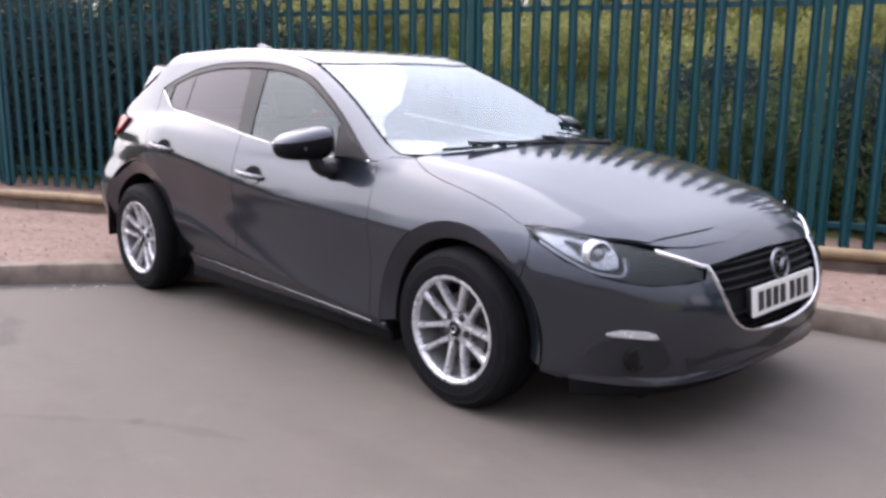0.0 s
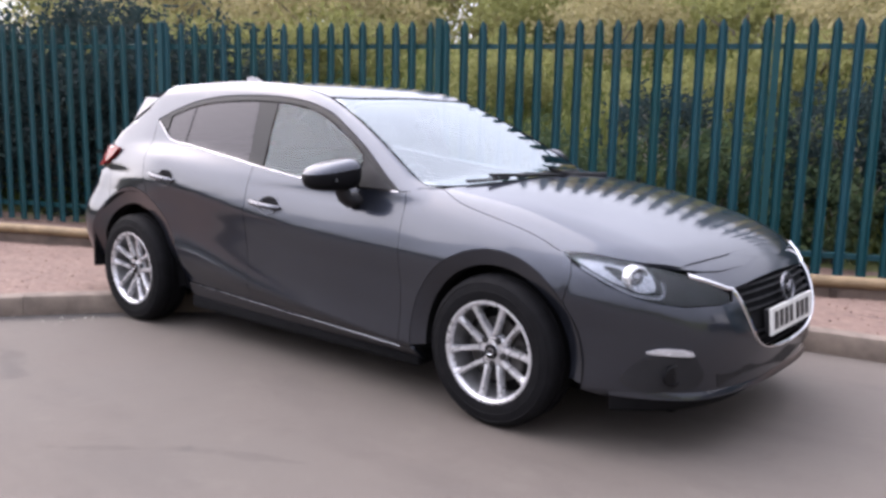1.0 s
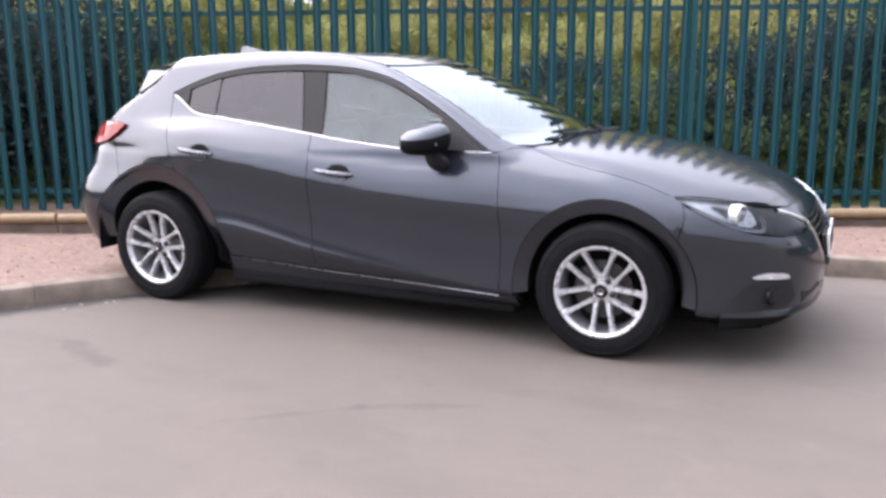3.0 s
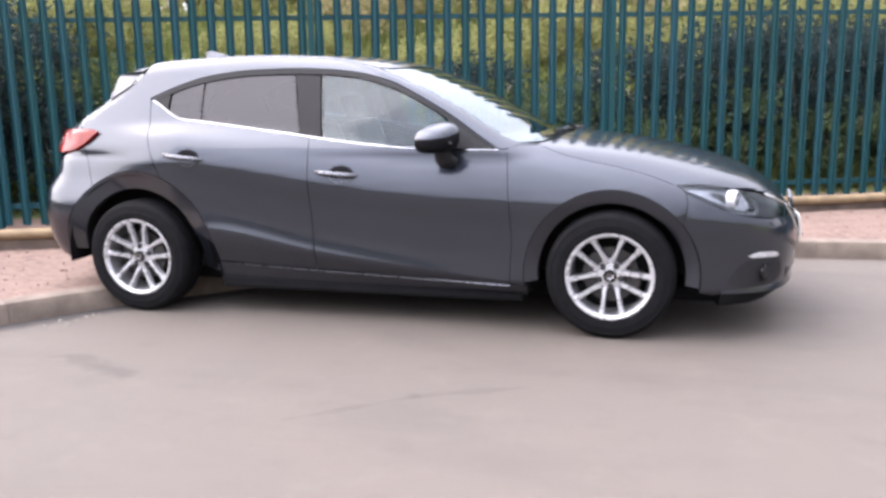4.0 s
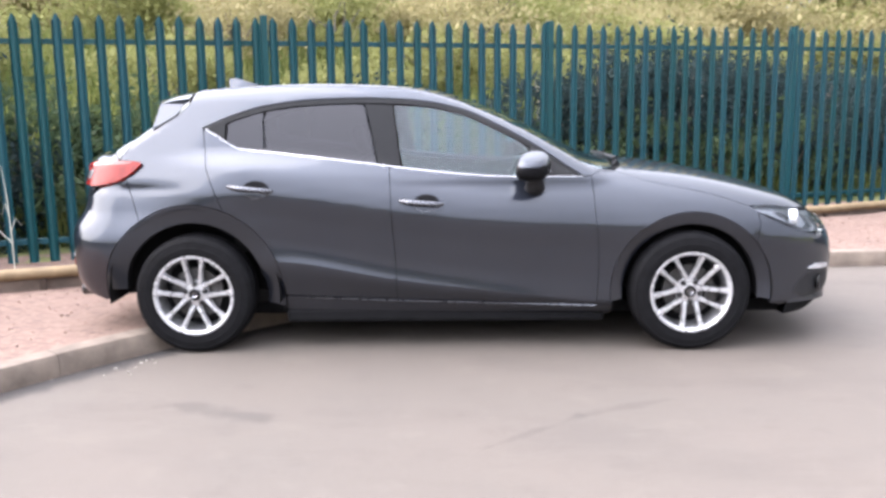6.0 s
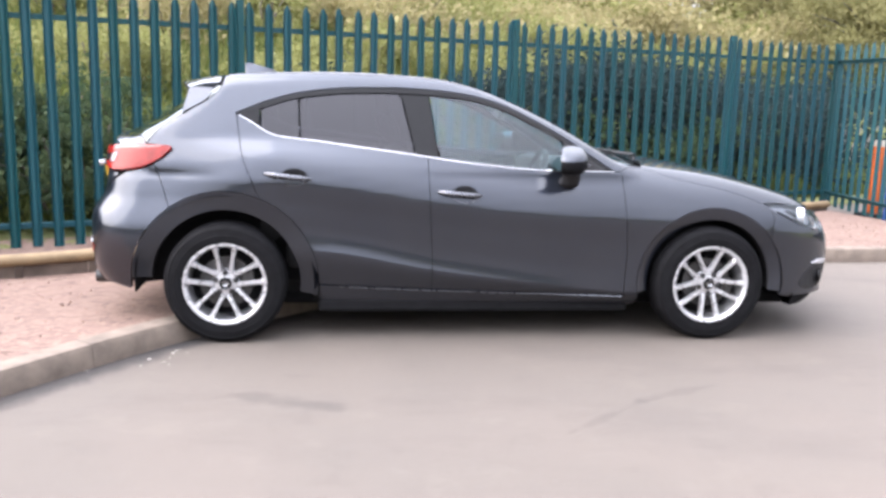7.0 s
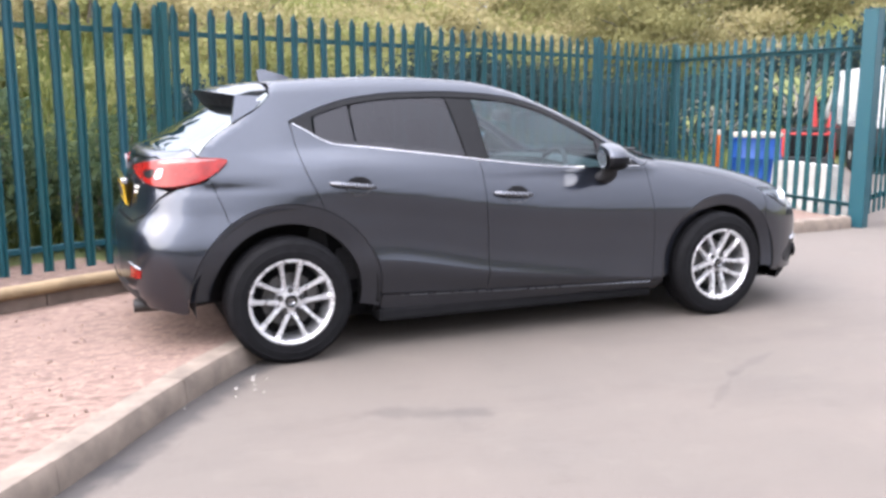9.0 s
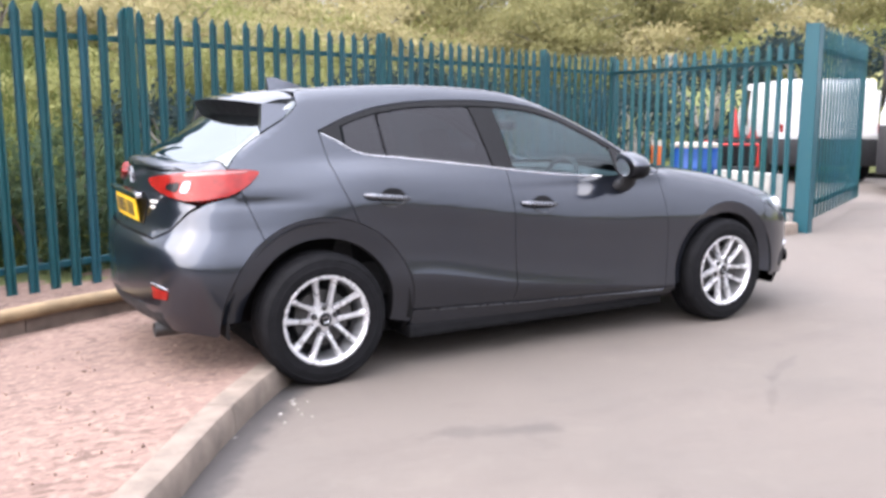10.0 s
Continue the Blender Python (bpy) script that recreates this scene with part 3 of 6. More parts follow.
tail_half = ring(deg((0, 0.735), (18, 0.735), (31, 0.728), (38, 0.77), (44, 0.86), (48.5, 0.905), (54.7, 0.934), (58.2, 0.962)),
                 around(cast("side", smooth_line([(-1.715, 0.955), (-1.68, 0.86), (-1.637, 0.736)])), "tail"), tail_arch, deg((50, 0.285), (40, 0.31), (20, 0.335), (0, 0.34)))


def both(half):
    other = half[::-1] * np.array([-1, 1])
    return ring(half, other)


# ---- the car ----
crease_x = np.arange(-0.9, 0.9, 0.014)
crease_rows = np.concatenate([np.c_[crease_x, CREASE(crease_x) + d] for d in (-0.003, 0.003, 0.016, 0.032)])
car = thing("hatchback_car", "dark grey metallic five-door hatchback parked on tarmac", "car")
for side in (-1, 1):
    panel("front_wing", fender, "side", PAINT, car, side, gap=0.0011)
    door_f = panel("front_door", front_door, "side", PAINT, car, side, extra=crease_rows)
    door_r = panel("rear_door", rear_door, "side", PAINT, car, side, extra=crease_rows)
    panel("side_sill", sill, "side", PAINT, car, side)
    panel("body_side_frame", frame_side, "side", PAINT, car, side)
    # windows: a dark frame with panes set in it
    front_pane = ring(smooth_line([(-0.198, 1.008), (-0.248, 1.335)]), between(dlo_top, -0.245, 0.44) - np.array([0.0, 0.036]), smooth_line([(0.475, 1.105), (0.50, 0.966)]), between(dlo_low, 0.50, -0.198) + np.array([0, 0.009]))
    sail = ring(smooth_line([(0.515, 0.962), (0.488, 1.115)]), between(dlo_top, 0.488, 0.74) - np.array([0, 0.018]), between(dlo_low, 0.74, 0.515) + np.array([0, 0.008]))
    pillar = ring(smooth_line([(-0.208, 1.012), (-0.258, 1.345)]), between(dlo_top, -0.262, -0.415) - np.array([0, 0.034]), smooth_line([(-0.40, 1.31), (-0.335, 1.024)]), between(dlo_low, -0.335, -0.208) + np.array([0, 0.008]))
    rear_pane = ring(smooth_line([(-0.345, 1.034), (-0.415, 1.33)]), between(dlo_top, -0.43, -0.955) - np.array([0, 0.036]), smooth_line([(-0.962, 1.28), (-0.95, 1.106)]), between(dlo_low, -0.95, -0.345) + np.array([0, 0.009]))
    quarter = ring(smooth_line([(-0.964, 1.107), (-0.976, 1.295)]), between(dlo_top, -0.976, -1.15) - np.array([0, 0.034]), smooth_line([(-1.165, 1.245), (-1.165, 1.152)]), between(dlo_low, -1.160, -0.964) + np.array([0, 0.009]))
    corner = ring(smooth_line([(-1.178, 1.17), (-1.178, 1.235)]), between(dlo_top, -1.178, -1.275) - np.array([0, 0.026]), between(dlo_low, -1.27, -1.178) + np.array([0, 0.008]))
    panel("window_surround", ring(between(dlo_top, -1.29, 0.76), between(dlo_top, 0.76, -1.29)[:, :] - np.array([0, 0.030])), "side", BLACK_GLOSS, car, side, gap=0.002, edge=0.02, lift=-0.004, step=0.05)
    panel("front_door_window", front_pane, "side", SCREEN_GLASS, door_f, side, gap=-0.002, lift=-0.009, edge=0.004, label="clear front door glass")
    panel("mirror_sail", sail, "side", BLACK_PLASTIC, door_f, side, gap=0.001, lift=-0.004)
    panel("door_pillar_trim", pillar, "side", BLACK_GLOSS, door_f, side, gap=0.001, lift=-0.005)
    panel("rear_door_window", rear_pane, "side", TINT_GLASS, door_r, side, gap=-0.002, lift=-0.009, edge=0.004, label="dark tinted rear door glass")
    panel("quarter_window", quarter, "side", TINT_GLASS, door_r, side, gap=-0.001, lift=-0.009, edge=0.004, label="dark tinted quarter glass")
    panel("quarter_trim", corner, "side", BLACK_GLOSS, car, side, gap=0.001, lift=-0.006)
    strip("chrome_waistline", between(dlo_low, -1.285, 0.772) + np.array([0, 0.001]), "side", CHROME, car, side, width=0.0058, proud=0.003, label="chrome strip under the windows")
    panel("headlamp_lens", rounded(LAMP, 1), "nose", LENS, car, side, gap=0.002, lift=-0.001, edge=0.01, step=0.025)
    panel("tail_lamp", rounded(TAIL_LAMP, 1), "tail", RED_LENS, car, side, gap=0.003, lift=0.020, edge=0.045, step=0.025, label="red tail lamp wrapping round the corner")
panel("bonnet", mirrored(COWL[::-1], HOOD_EDGE, HOOD_NOSE), "top", PAINT, car, 1, gap=0.0011)
panel("slam_panel", mirrored([(2.04, 0.0), (2.03, 0.22), (2.01, 0.43), (1.97, 0.56), (1.86, 0.70)], [(1.93, 0.711), (2.045, 0.595), (2.10, 0.50), (2.13, 0.40), (2.15, 0.22), (2.155, 0.0)]), "top", PAINT, car, 1, depth=0.006, edge=0.01)
panel("windscreen", mirrored(SCREEN_TOP[::-1], SCREEN_SIDE[::-1], SCREEN_LOW), "top", WINDSCREEN_GLASS, car, 1, gap=0.006, lift=-0.004, edge=0.006)
panel("roof", mirrored(SCREEN_TOP[::-1] - np.array([0.012, 0]), ROOF_SIDE, smooth_line([(-1.37, 0.548), (-1.40, 0.3), (-1.41, 0.0)])), "top", PAINT, car, 1)
panel("front_bumper", both(nose_half), "nose", PAINT, car)
panel("nose_panel", both(ring(around(cast("top", HOOD_NOSE[::-1], 1), "nose", 1), deg((34.0, 0.716), (28, 0.684), (24.6, 0.650)), smooth_line(deg((23.0, 0.655), (10, 0.668), (0, 0.672))))), "nose", PAINT, car)
panel("rear_bumper", both(tail_half), "tail", PAINT, car)
LIP = smooth_line([(-1.79, 0.752), (-1.87, 0.70), (-1.965, 0.53), (-2.018, 0.28), (-2.034, 0.0)])
panel("tailgate", both(ring(deg((0, 0.742), (18, 0.742), (31, 0.735), (38, 0.78), (43.5, 0.865), (46, 0.895)), deg((43, 0.903), (37.3, 0.922), (27, 0.953), (21.6, 0.992), (23.2, 1.012), (40, 1.040), (50, 1.053), (55, 1.057)), around(cast("top", LIP, 1), "tail", 1))), "tail", PAINT, car)
hatch_edge = cast("side", smooth_line([(-1.765, 1.058), (-1.70, 1.135), (-1.585, 1.215), (-1.44, 1.30), (-1.385, 1.355)]))
HATCH_SIDE = np.c_[hatch_edge[:, 0], np.abs(hatch_edge[:, 1])]
corner_low, corner_top = tuple(HATCH_SIDE[0]), tuple(HATCH_SIDE[-1])
HATCH_TOP = smooth_line([corner_top, (-1.425, 0.3), (-1.435, 0.0)])
HATCH_LOW = smooth_line([corner_low, (-1.90, 0.52), (-1.955, 0.28), (-1.968, 0.0)])
panel("tailgate_lip", mirrored(HATCH_LOW[::-1], LIP), "top", PAINT, car, 1)
panel("rear_screen", mirrored(HATCH_TOP[::-1], HATCH_SIDE[::-1], HATCH_LOW), "top", REAR_GLASS, car, 1, label="dark tinted rear screen")


for pane in [o for o in bpy.data.objects if o.name.split(".")[0] in ("windscreen", "front_door_window", "rear_door_window", "quarter_window", "rear_screen", "headlamp_lens")]:
    pane.visible_shadow = False

# ---- what lies under and inside the panels ----


def well(radius, cx, side, parent):
    """The dark liner round a wheel."""
    bm = bmesh.new()
    rows = []
    for y in (0.55, 0.60, 0.865):
        rows.append([(cx + (radius if y > 0.56 else 0.05) * math.cos(a), side * y, AXLE_Z + (radius if y > 0.56 else 0.05) * math.sin(a)) for a in np.radians(np.arange(-6, 187, 6.4))])
    loft(bm, rows)
    return part("wheel_liner", bm, UNDER, parent, smooth=40)


def arch_lip(cx, r_out, r_in, a, b, side):
    """The rolled lip of a wheel arch, tipped inwards to the wheel."""
    run = np.radians(np.linspace(a, b, 46))
    o, i = np.c_[cx + r_out * np.cos(run), AXLE_Z + r_out * np.sin(run)], np.c_[cx + r_in * np.cos(run), AXLE_Z + r_in * np.sin(run)]
    m = o * 0.62 + i * 0.38
    p, q, r = cast("side", o, side), cast("side", m, side), cast("side", i, side)
    way = np.array([0, -side, 0])
    rows = [p + way * 0.012, p + way * 0.0005, q + way * 0.012, r + way * 0.036, r + way * 0.046, r + way * 0.11]
    bm = bmesh.new()
    loft(bm, [x.tolist() for x in rows[:4]])
    part("wheel_arch_lip", bm, PAINT, car, smooth=35)
    # The lip's inner rows are black, in place of the shade inside the arch.
    bm = bmesh.new()
    loft(bm, [x.tolist() for x in rows[3:]])
    part("arch_flange", bm, UNDER, car, smooth=35)


inner_side = ring(smooth_line([(-1.85, 0.95), (-1.0, 1.05), (0.0, 0.95), (0.8, 0.90), (1.62, 0.76)]), [(1.66, 0.60)], arc(FRONT_AXLE, AXLE_Z, FRONT_ARCH - 0.02, 36, 196), [(0.94, 0.20), (-0.90, 0.20)],
                  arc(REAR_AXLE, AXLE_Z, REAR_ARCH - 0.02, -14, 130), [(-1.70, 0.80)])
for side in (-1, 1):
    panel("inner_side", inner_side, "side", UNDER, car, side, depth=0.022, edge=0.01, step=0.06)
    arch_lip(FRONT_AXLE, FRONT_ARCH - 0.002, 0.368, -6, 186, side)
    arch_lip(REAR_AXLE, REAR_ARCH - 0.002, 0.394, -9, 177, side)
    well(0.44, FRONT_AXLE, side, car)
    well(0.47, REAR_AXLE, side, car)
panel("grille_backing", both(ring(deg((0, 0.26), (35, 0.26), (56, 0.30), (57, 0.62), (45, 0.70), (20, 0.70), (0, 0.71)))), "nose", UNDER, car, depth=0.055, edge=0.01, step=0.05)
panel("inner_tail", both(ring(deg((0, 0.37), (42, 0.36), (55, 0.60), (57, 0.95), (40, 1.03), (0, 1.05)))), "tail", UNDER, car, depth=0.03, edge=0.01, step=0.05)
panel("inner_bonnet", mirrored(smooth_line([(0.90, 0.0), (0.85, 0.66)]), smooth_line([(0.85, 0.66), (1.6, 0.74), (1.95, 0.60)]), smooth_line([(1.95, 0.60), (2.05, 0.0)])), "top", UNDER, car, 1, depth=0.03, edge=0.01, step=0.07)
bm = bmesh.new()
box(bm, (-1.62, -0.58, 0.145), (2.05, 0.58, 0.22), 0.02)
box(bm, (-0.86, -0.80, 0.150), (0.90, 0.80, 0.23), 0.02)
part("floor_pan", bm, UNDER, car)
bm = bmesh.new()
box(bm, (0.72, -0.70, 0.25), (0.80, 0.70, 0.88), 0.02)
part("bulkhead", bm, UNDER, car)

# ---- nose ----
wing_run = np.r_[smooth_line(deg((34.2, 0.716), (28.5, 0.684), (23.6, 0.652)), 0.02)[:-1], GRILLE, (GRILLE[::-1] * np.array([-1, 1]))[1:], (smooth_line(deg((34.2, 0.716), (28.5, 0.684), (23.6, 0.652)), 0.02)[::-1] * np.array([-1, 1]))[1:]]
strip("chrome_grille_wing", wing_run, "nose", CHROME, car, width=0.015, proud=0.007, label="chrome wing round the grille")
grille_shape = both(ring(smooth_line(deg((0, 0.668), (10, 0.664), (22.3, 0.650))), GRILLE[1:]))
panel("grille_panel", grille_shape, "nose", UNDER, car, gap=0.004, depth=0.030, edge=0.01, step=0.04)
for z in (0.415, 0.445, 0.475, 0.565, 0.595, 0.625, 0.648):
    half = float(np.interp(-z, -GRILLE[:, 1], GRILLE[:, 0])) / SPREAD - 1.2
    run = np.c_[np.linspace(-half, half, 30) * SPREAD, np.full(30, z)]
    p = cast("nose", run, depth=0.016)
    bm = bmesh.new()
    tube(bm, p.tolist(), 0.009, 6, 0.5)
    part("grille_slat", bm, GRILLE_BLACK, car, smooth=60)
plate_at = pose(2.298, 0, 0.508, 0, -6, 0)


def number_plate(name, at, material, parent, turn):
    """A plate with its characters as plain bars; it looks along the local x axis."""
    bm = bmesh.new()
    box(bm, (-0.006, -0.26, -0.0555), (0.004, 0.26, 0.0555), 0.002, at)
    plate = part(name, bm, material, parent)
    x = -0.225
    for k in range(7):
        bm = bmesh.new()
        w = 0.044
        box(bm, (0.004, turn * x, -0.036), (0.0055, turn * (x + w), 0.036), 0, at)
        part("character_bar", bm, INK, plate)
        x += w + 0.0165 + (0.022 if k == 3 else 0)
    return plate


number_plate("front_number_plate", plate_at, PLATE_WHITE, car, 1)
bm = bmesh.new()
box(bm, (-0.03, -0.25, -0.05), (-0.008, 0.25, 0.05), 0.003, plate_at)
part("plate_holder", bm, BLACK_PLASTIC, car)


def ring_badge(at, radius, parent):
    """An oval chrome ring with a plain winged bar across it."""
    bm = bmesh.new()
    pts = [at @ Vector((0, radius * 1.12 * math.cos(a), radius * math.sin(a))) for a in np.linspace(0, 2 * math.pi, 33)]
    tube(bm, pts, radius * 0.13, 6)
    tube(bm, [at @ Vector((0, radius * y, radius * z)) for y, z in ((-0.95, 0.35), (-0.45, 0.25), (0, -0.25), (0.45, 0.25), (0.95, 0.35))], radius * 0.13, 6)
    return part("badge", bm, SATIN, parent, "plain chrome oval badge", smooth=60)


ring_badge(pose(2.272, 0, 0.612, 0, -14, 0), 0.058, car)
for side in (-1, 1):
    lamp = thing("headlamp_unit", "", "")
    lamp.parent = car
    lamp["label"] = "clear headlamp with a round projector"
    for key in ("category", "group", "kind"):
        if key in lamp:
            del lamp[key]
    panel("lamp_shell", rounded(LAMP, 1), "nose", GRILLE_BLACK, lamp, side, gap=0.004, depth=0.045, edge=0.0, step=0.04)
    panel("lamp_reflector", rounded(deg((61.0, 0.793), (57, 0.800), (49, 0.776), (44.0, 0.752), (41.5, 0.72), (41.0, 0.66), (44.5, 0.648), (51.0, 0.692), (57.5, 0.750)), 2), "nose", LAMP_SILVER, lamp, side, gap=0.002, depth=0.026, edge=0.012, step=0.02)
    panel("lamp_divider", rounded(deg((52.5, 0.748), (47.5, 0.735), (47.2, 0.69), (48, 0.688)), 1), "nose", BLACK_GLOSS, lamp, side, gap=0.001, depth=0.020, edge=0.01, step=0.02)
    eye = cast("nose", np.array(deg((45.2, 0.702))), side, depth=0.03)[0]
    m = Matrix.Translation(eye) @ (Vector((0.93, side * 0.36, 0))).to_track_quat("Y", "Z").to_matrix().to_4x4()
    bm = bmesh.new()
    lathe(bm, [(0.052, -0.02), (0.052, 0.018), (0.044, 0.023), (0.037, 0.008)], m, 28)
    part("projector_ring", bm, BRIGHT_LAMP, lamp, smooth=40)
    bm = bmesh.new()
    lathe(bm, [(0.001, 0.030), (0.015, 0.026), (0.027, 0.016), (0.037, -0.002)], m, 24)
    part("projector_lens", bm, LAMP_SILVER, lamp, smooth=60)
    strip("light_guide", smooth_line(deg((57, 0.742), (51.2, 0.690), (45.5, 0.648), (41.5, 0.640), (40.2, 0.664), (40.4, 0.700)), 0.012), "nose", LAMP_SILVER, lamp, side, width=0.012, proud=-0.012)
    panel("fog_recess", rounded(deg((49, 0.318), (44.5, 0.405), (39, 0.43), (34.5, 0.428), (31.5, 0.33), (34, 0.285), (45, 0.272)), 2), "nose", BLACK_PLASTIC, car, side, lift=0.0025, gap=0, edge=0.006, step=0.03)
    panel("running_light", rounded(deg((44.3, 0.430), (41, 0.452), (35.4, 0.446), (34.4, 0.420), (39.5, 0.424)), 1), "nose", BRIGHT_LAMP, car, side, lift=0.009, gap=0, edge=0.012, step=0.02, label="silver strip above the fog lamp")
    fog = cast("nose", np.array(deg((38.5, 0.345))), side)[0]
    m = Matrix.Translation(fog) @ (Vector((0.9, side * 0.43, 0))).to_track_quat("Y", "Z").to_matrix().to_4x4()
    bm = bmesh.new()
    lathe(bm, [(0.044, 0.0), (0.044, 0.010), (0.036, 0.013), (0.033, 0.006), (0.001, 0.010)], m, 24)
    part("fog_lamp", bm, BLACK_GLOSS, car, smooth=40)
panel("lower_intake", both(ring(deg((0, 0.362), (20, 0.355), (29, 0.340), (28, 0.285), (0, 0.285)))), "nose", BLACK_PLASTIC, car, lift=0.002, gap=0, edge=0.006, step=0.04)
lip = cast("nose", smooth_line(deg((-50, 0.252), (-36, 0.257), (-20, 0.262), (0, 0.266), (20, 0.262), (36, 0.257), (50, 0.252)), 0.02))
out = slope(lip) * np.array([1, 1, 0])
out /= np.linalg.norm(out, axis=1)[:, None]
ease = np.clip(np.minimum(np.arange(len(lip)), np.arange(len(lip))[::-1]) / (0.16 * len(lip)), 0, 1)[:, None]
out = out * (0.25 + 0.75 * ease)
lip = lip + (1 - ease) * np.array([0, 0, 0.012]) - out * 0.006 * (1 - ease)
bm = bmesh.new()
loft(bm, [(lip - out * 0.03 + [0, 0, 0.020]).tolist(), (lip + out * 0.003 + [0, 0, 0.012]).tolist(), (lip + out * 0.008 + [0, 0, -0.004]).tolist(), (lip + out * 0.010 + [0, 0, -0.016]).tolist(), (lip - out * 0.08 + [0, 0, -0.02]).tolist()])
part("front_lip", bm, PAINT, car, smooth=50)
# Black sheet added below the lip to deepen the shade under the nose.
bm = bmesh.new()
loft(bm, [(lip - out * 0.020 + [0, 0, -0.012]).tolist(), (lip - out * 0.045 + [0, 0, -0.055]).tolist(), (lip - out * 0.075 + [0, 0, -0.080]).tolist(), (lip - out * 0.30 + [0, 0, -0.075]).tolist()])
part("under_tray", bm, UNDER, car, smooth=50)

# ---- doors, mirrors, trim ----
for side in (-1, 1):
    doors = [o for o in car.children if o.name.split(".")[0] in ("front_door", "rear_door")]
    for (x0, z0, x1, z1, cx, cz), stem in (((-0.216, 0.834, 0.019, 0.815, -0.072, 0.822), "front_door"), ((-1.137, 0.919, -0.893, 0.893, -0.985, 0.903), "rear_door")):
        door = [d for d in doors if d.name.startswith(stem)][0 if side < 0 else -1]
        oval = np.c_[cx + 0.074 * np.cos(np.linspace(0, 6.28, 29)[:-1]), cz + 0.048 * np.sin(np.linspace(0, 6.28, 29)[:-1])]
        panel("handle_recess_rim", oval, "side", PAINT, door, side, lift=0.002, gap=0, edge=0.006, step=0.02)
        # A flat black patch stands in for the shade in the handle's cup.
        top = oval.copy()
        top[:, 1] = np.maximum(top[:, 1], cz - 0.018)
        panel("handle_recess", top, "side", UNDER, door, side, lift=0.0034, gap=0.004, edge=0.004, step=0.02)
        # A lighter strip stands in for the highlight on the cup's lower lip.
        low = np.radians(np.linspace(200, 340, 24))
        strip("recess_edge", np.c_[cx + 0.072 * np.cos(low), cz + 0.046 * np.sin(low)], "side", SATIN, door, side, width=0.005, proud=0.006)
        run = np.c_[np.linspace(x0, x1, 14), np.linspace(z0, z1, 14)]
        p = cast("side", run, side)
        off = np.array([0.004, 0.014, 0.026, 0.031, 0.034, 0.036, 0.037, 0.037, 0.036, 0.034, 0.031, 0.026, 0.014, 0.004])
        p[:, 1] += side * off
        bm = bmesh.new()
        tube(bm, p.tolist(), [0.008, 0.012, 0.014] + [0.0145] * 8 + [0.014, 0.012, 0.007], 10, 0.95)
        part("handle", bm, SATIN, door, smooth=60)
    # A satin strip stands in for the highlight where the doors meet the sill.
    strip("sill_trim_line", smooth_line([(-0.74, 0.300), (-0.24, 0.2815), (0.84, 0.254)]), "side", SATIN, car, side, width=0.005, proud=0.005)
    # door mirror
    mirror = thing("door_mirror", "", "")
    mirror.parent = car
    for key in ("label", "category", "group", "kind"):
        if key in mirror:
            del mirror[key]

    def egg(u, v, inflate=1.0):
        a, b = math.radians(u), math.radians(v)
        x = 0.090 * math.copysign(abs(math.cos(b)) ** 0.6, math.cos(b)) * math.cos(a)
        y = 0.126 * math.copysign(abs(math.cos(b)) ** 0.5, math.cos(b)) * math.copysign(abs(math.sin(a)) ** 0.6, math.sin(a))
        z = 0.068 * math.copysign(abs(math.sin(b)) ** 0.85, math.sin(b))
        x = max(x, -0.055)
        z *= 1 - 0.20 * (y / 0.126)
        return Vector((0.485 + x * inflate - 0.26 * y, side * (0.955 + y * inflate), 1.012 + z * inflate - 0.10 * y))

    bm = bmesh.new()
    grid = loft(bm, [[egg(u, v) for u in range(0, 360, 12)] for v in range(-88, 25, 8)], True)
    bm.faces.new(grid[0])
    part("lower_housing", bm, GRILLE_BLACK, mirror, smooth=60)
    bm = bmesh.new()
    grid = loft(bm, [[egg(u, v, 1.03) for u in range(0, 360, 12)] for v in range(19, 89, 7)], True)
    bm.faces.new(grid[-1])
    part("cap", bm, PAINT, mirror, smooth=60)
    bm = bmesh.new()
    oval = [Vector((0.4155 - 0.021 * math.cos(a), side * (0.953 + 0.082 * math.cos(a)), 1.009 + 0.045 * math.sin(a) - 0.009 * math.cos(a))) for a in np.linspace(0, 2 * math.pi, 25)[:-1]]
    bm.faces.new([bm.verts.new(v) for v in oval])
    part("mirror_glass", bm, MIRROR_GLASS, mirror)
    bm = bmesh.new()
    tube(bm, [(0.508, side * 0.82, 0.893), (0.508, side * 0.862, 0.893), (0.506, side * 0.893, 0.912), (0.500, side * 0.912, 0.958)], [0.056, 0.054, 0.050, 0.048], 12, 0.62)
    part("stalk", bm, BLACK_PLASTIC, mirror, smooth=60)
    bm = bmesh.new()
    box(bm, (-0.024, -0.003, -0.006), (0.024, 0.003, 0.006), 0.002, Matrix.Translation((0.556, side * 0.995, 1.0)) @ pose(0, 0, 0, 0, 0, side * 35))
    part("indicator", bm, LAMP_SILVER, mirror)

# ---- tail ----
rows = []
for y in np.linspace(-0.615, 0.615, 33):
    a = abs(y)
    fr = cast("top", np.array([[-1.392 - 0.02 * (1 - a / 0.6), min(a, 0.60)]]), 1)[0]
    xt, zt = -1.665 + 0.30 * a ** 2.0, 1.388 - 0.08 * a ** 2
    rows.append([(fr[0], y, fr[2] + 0.001), (fr[0] * 0.5 + xt * 0.5, y, (fr[2] + zt) / 2 + 0.008), (xt, y, zt), (xt + 0.006, y, zt - 0.014), (xt + 0.045, y, zt - 0.080)])
bm = bmesh.new()
g = loft(bm, [r[:3] for r in rows])
part("roof_spoiler", bm, PAINT, car, smooth=40)
bm = bmesh.new()
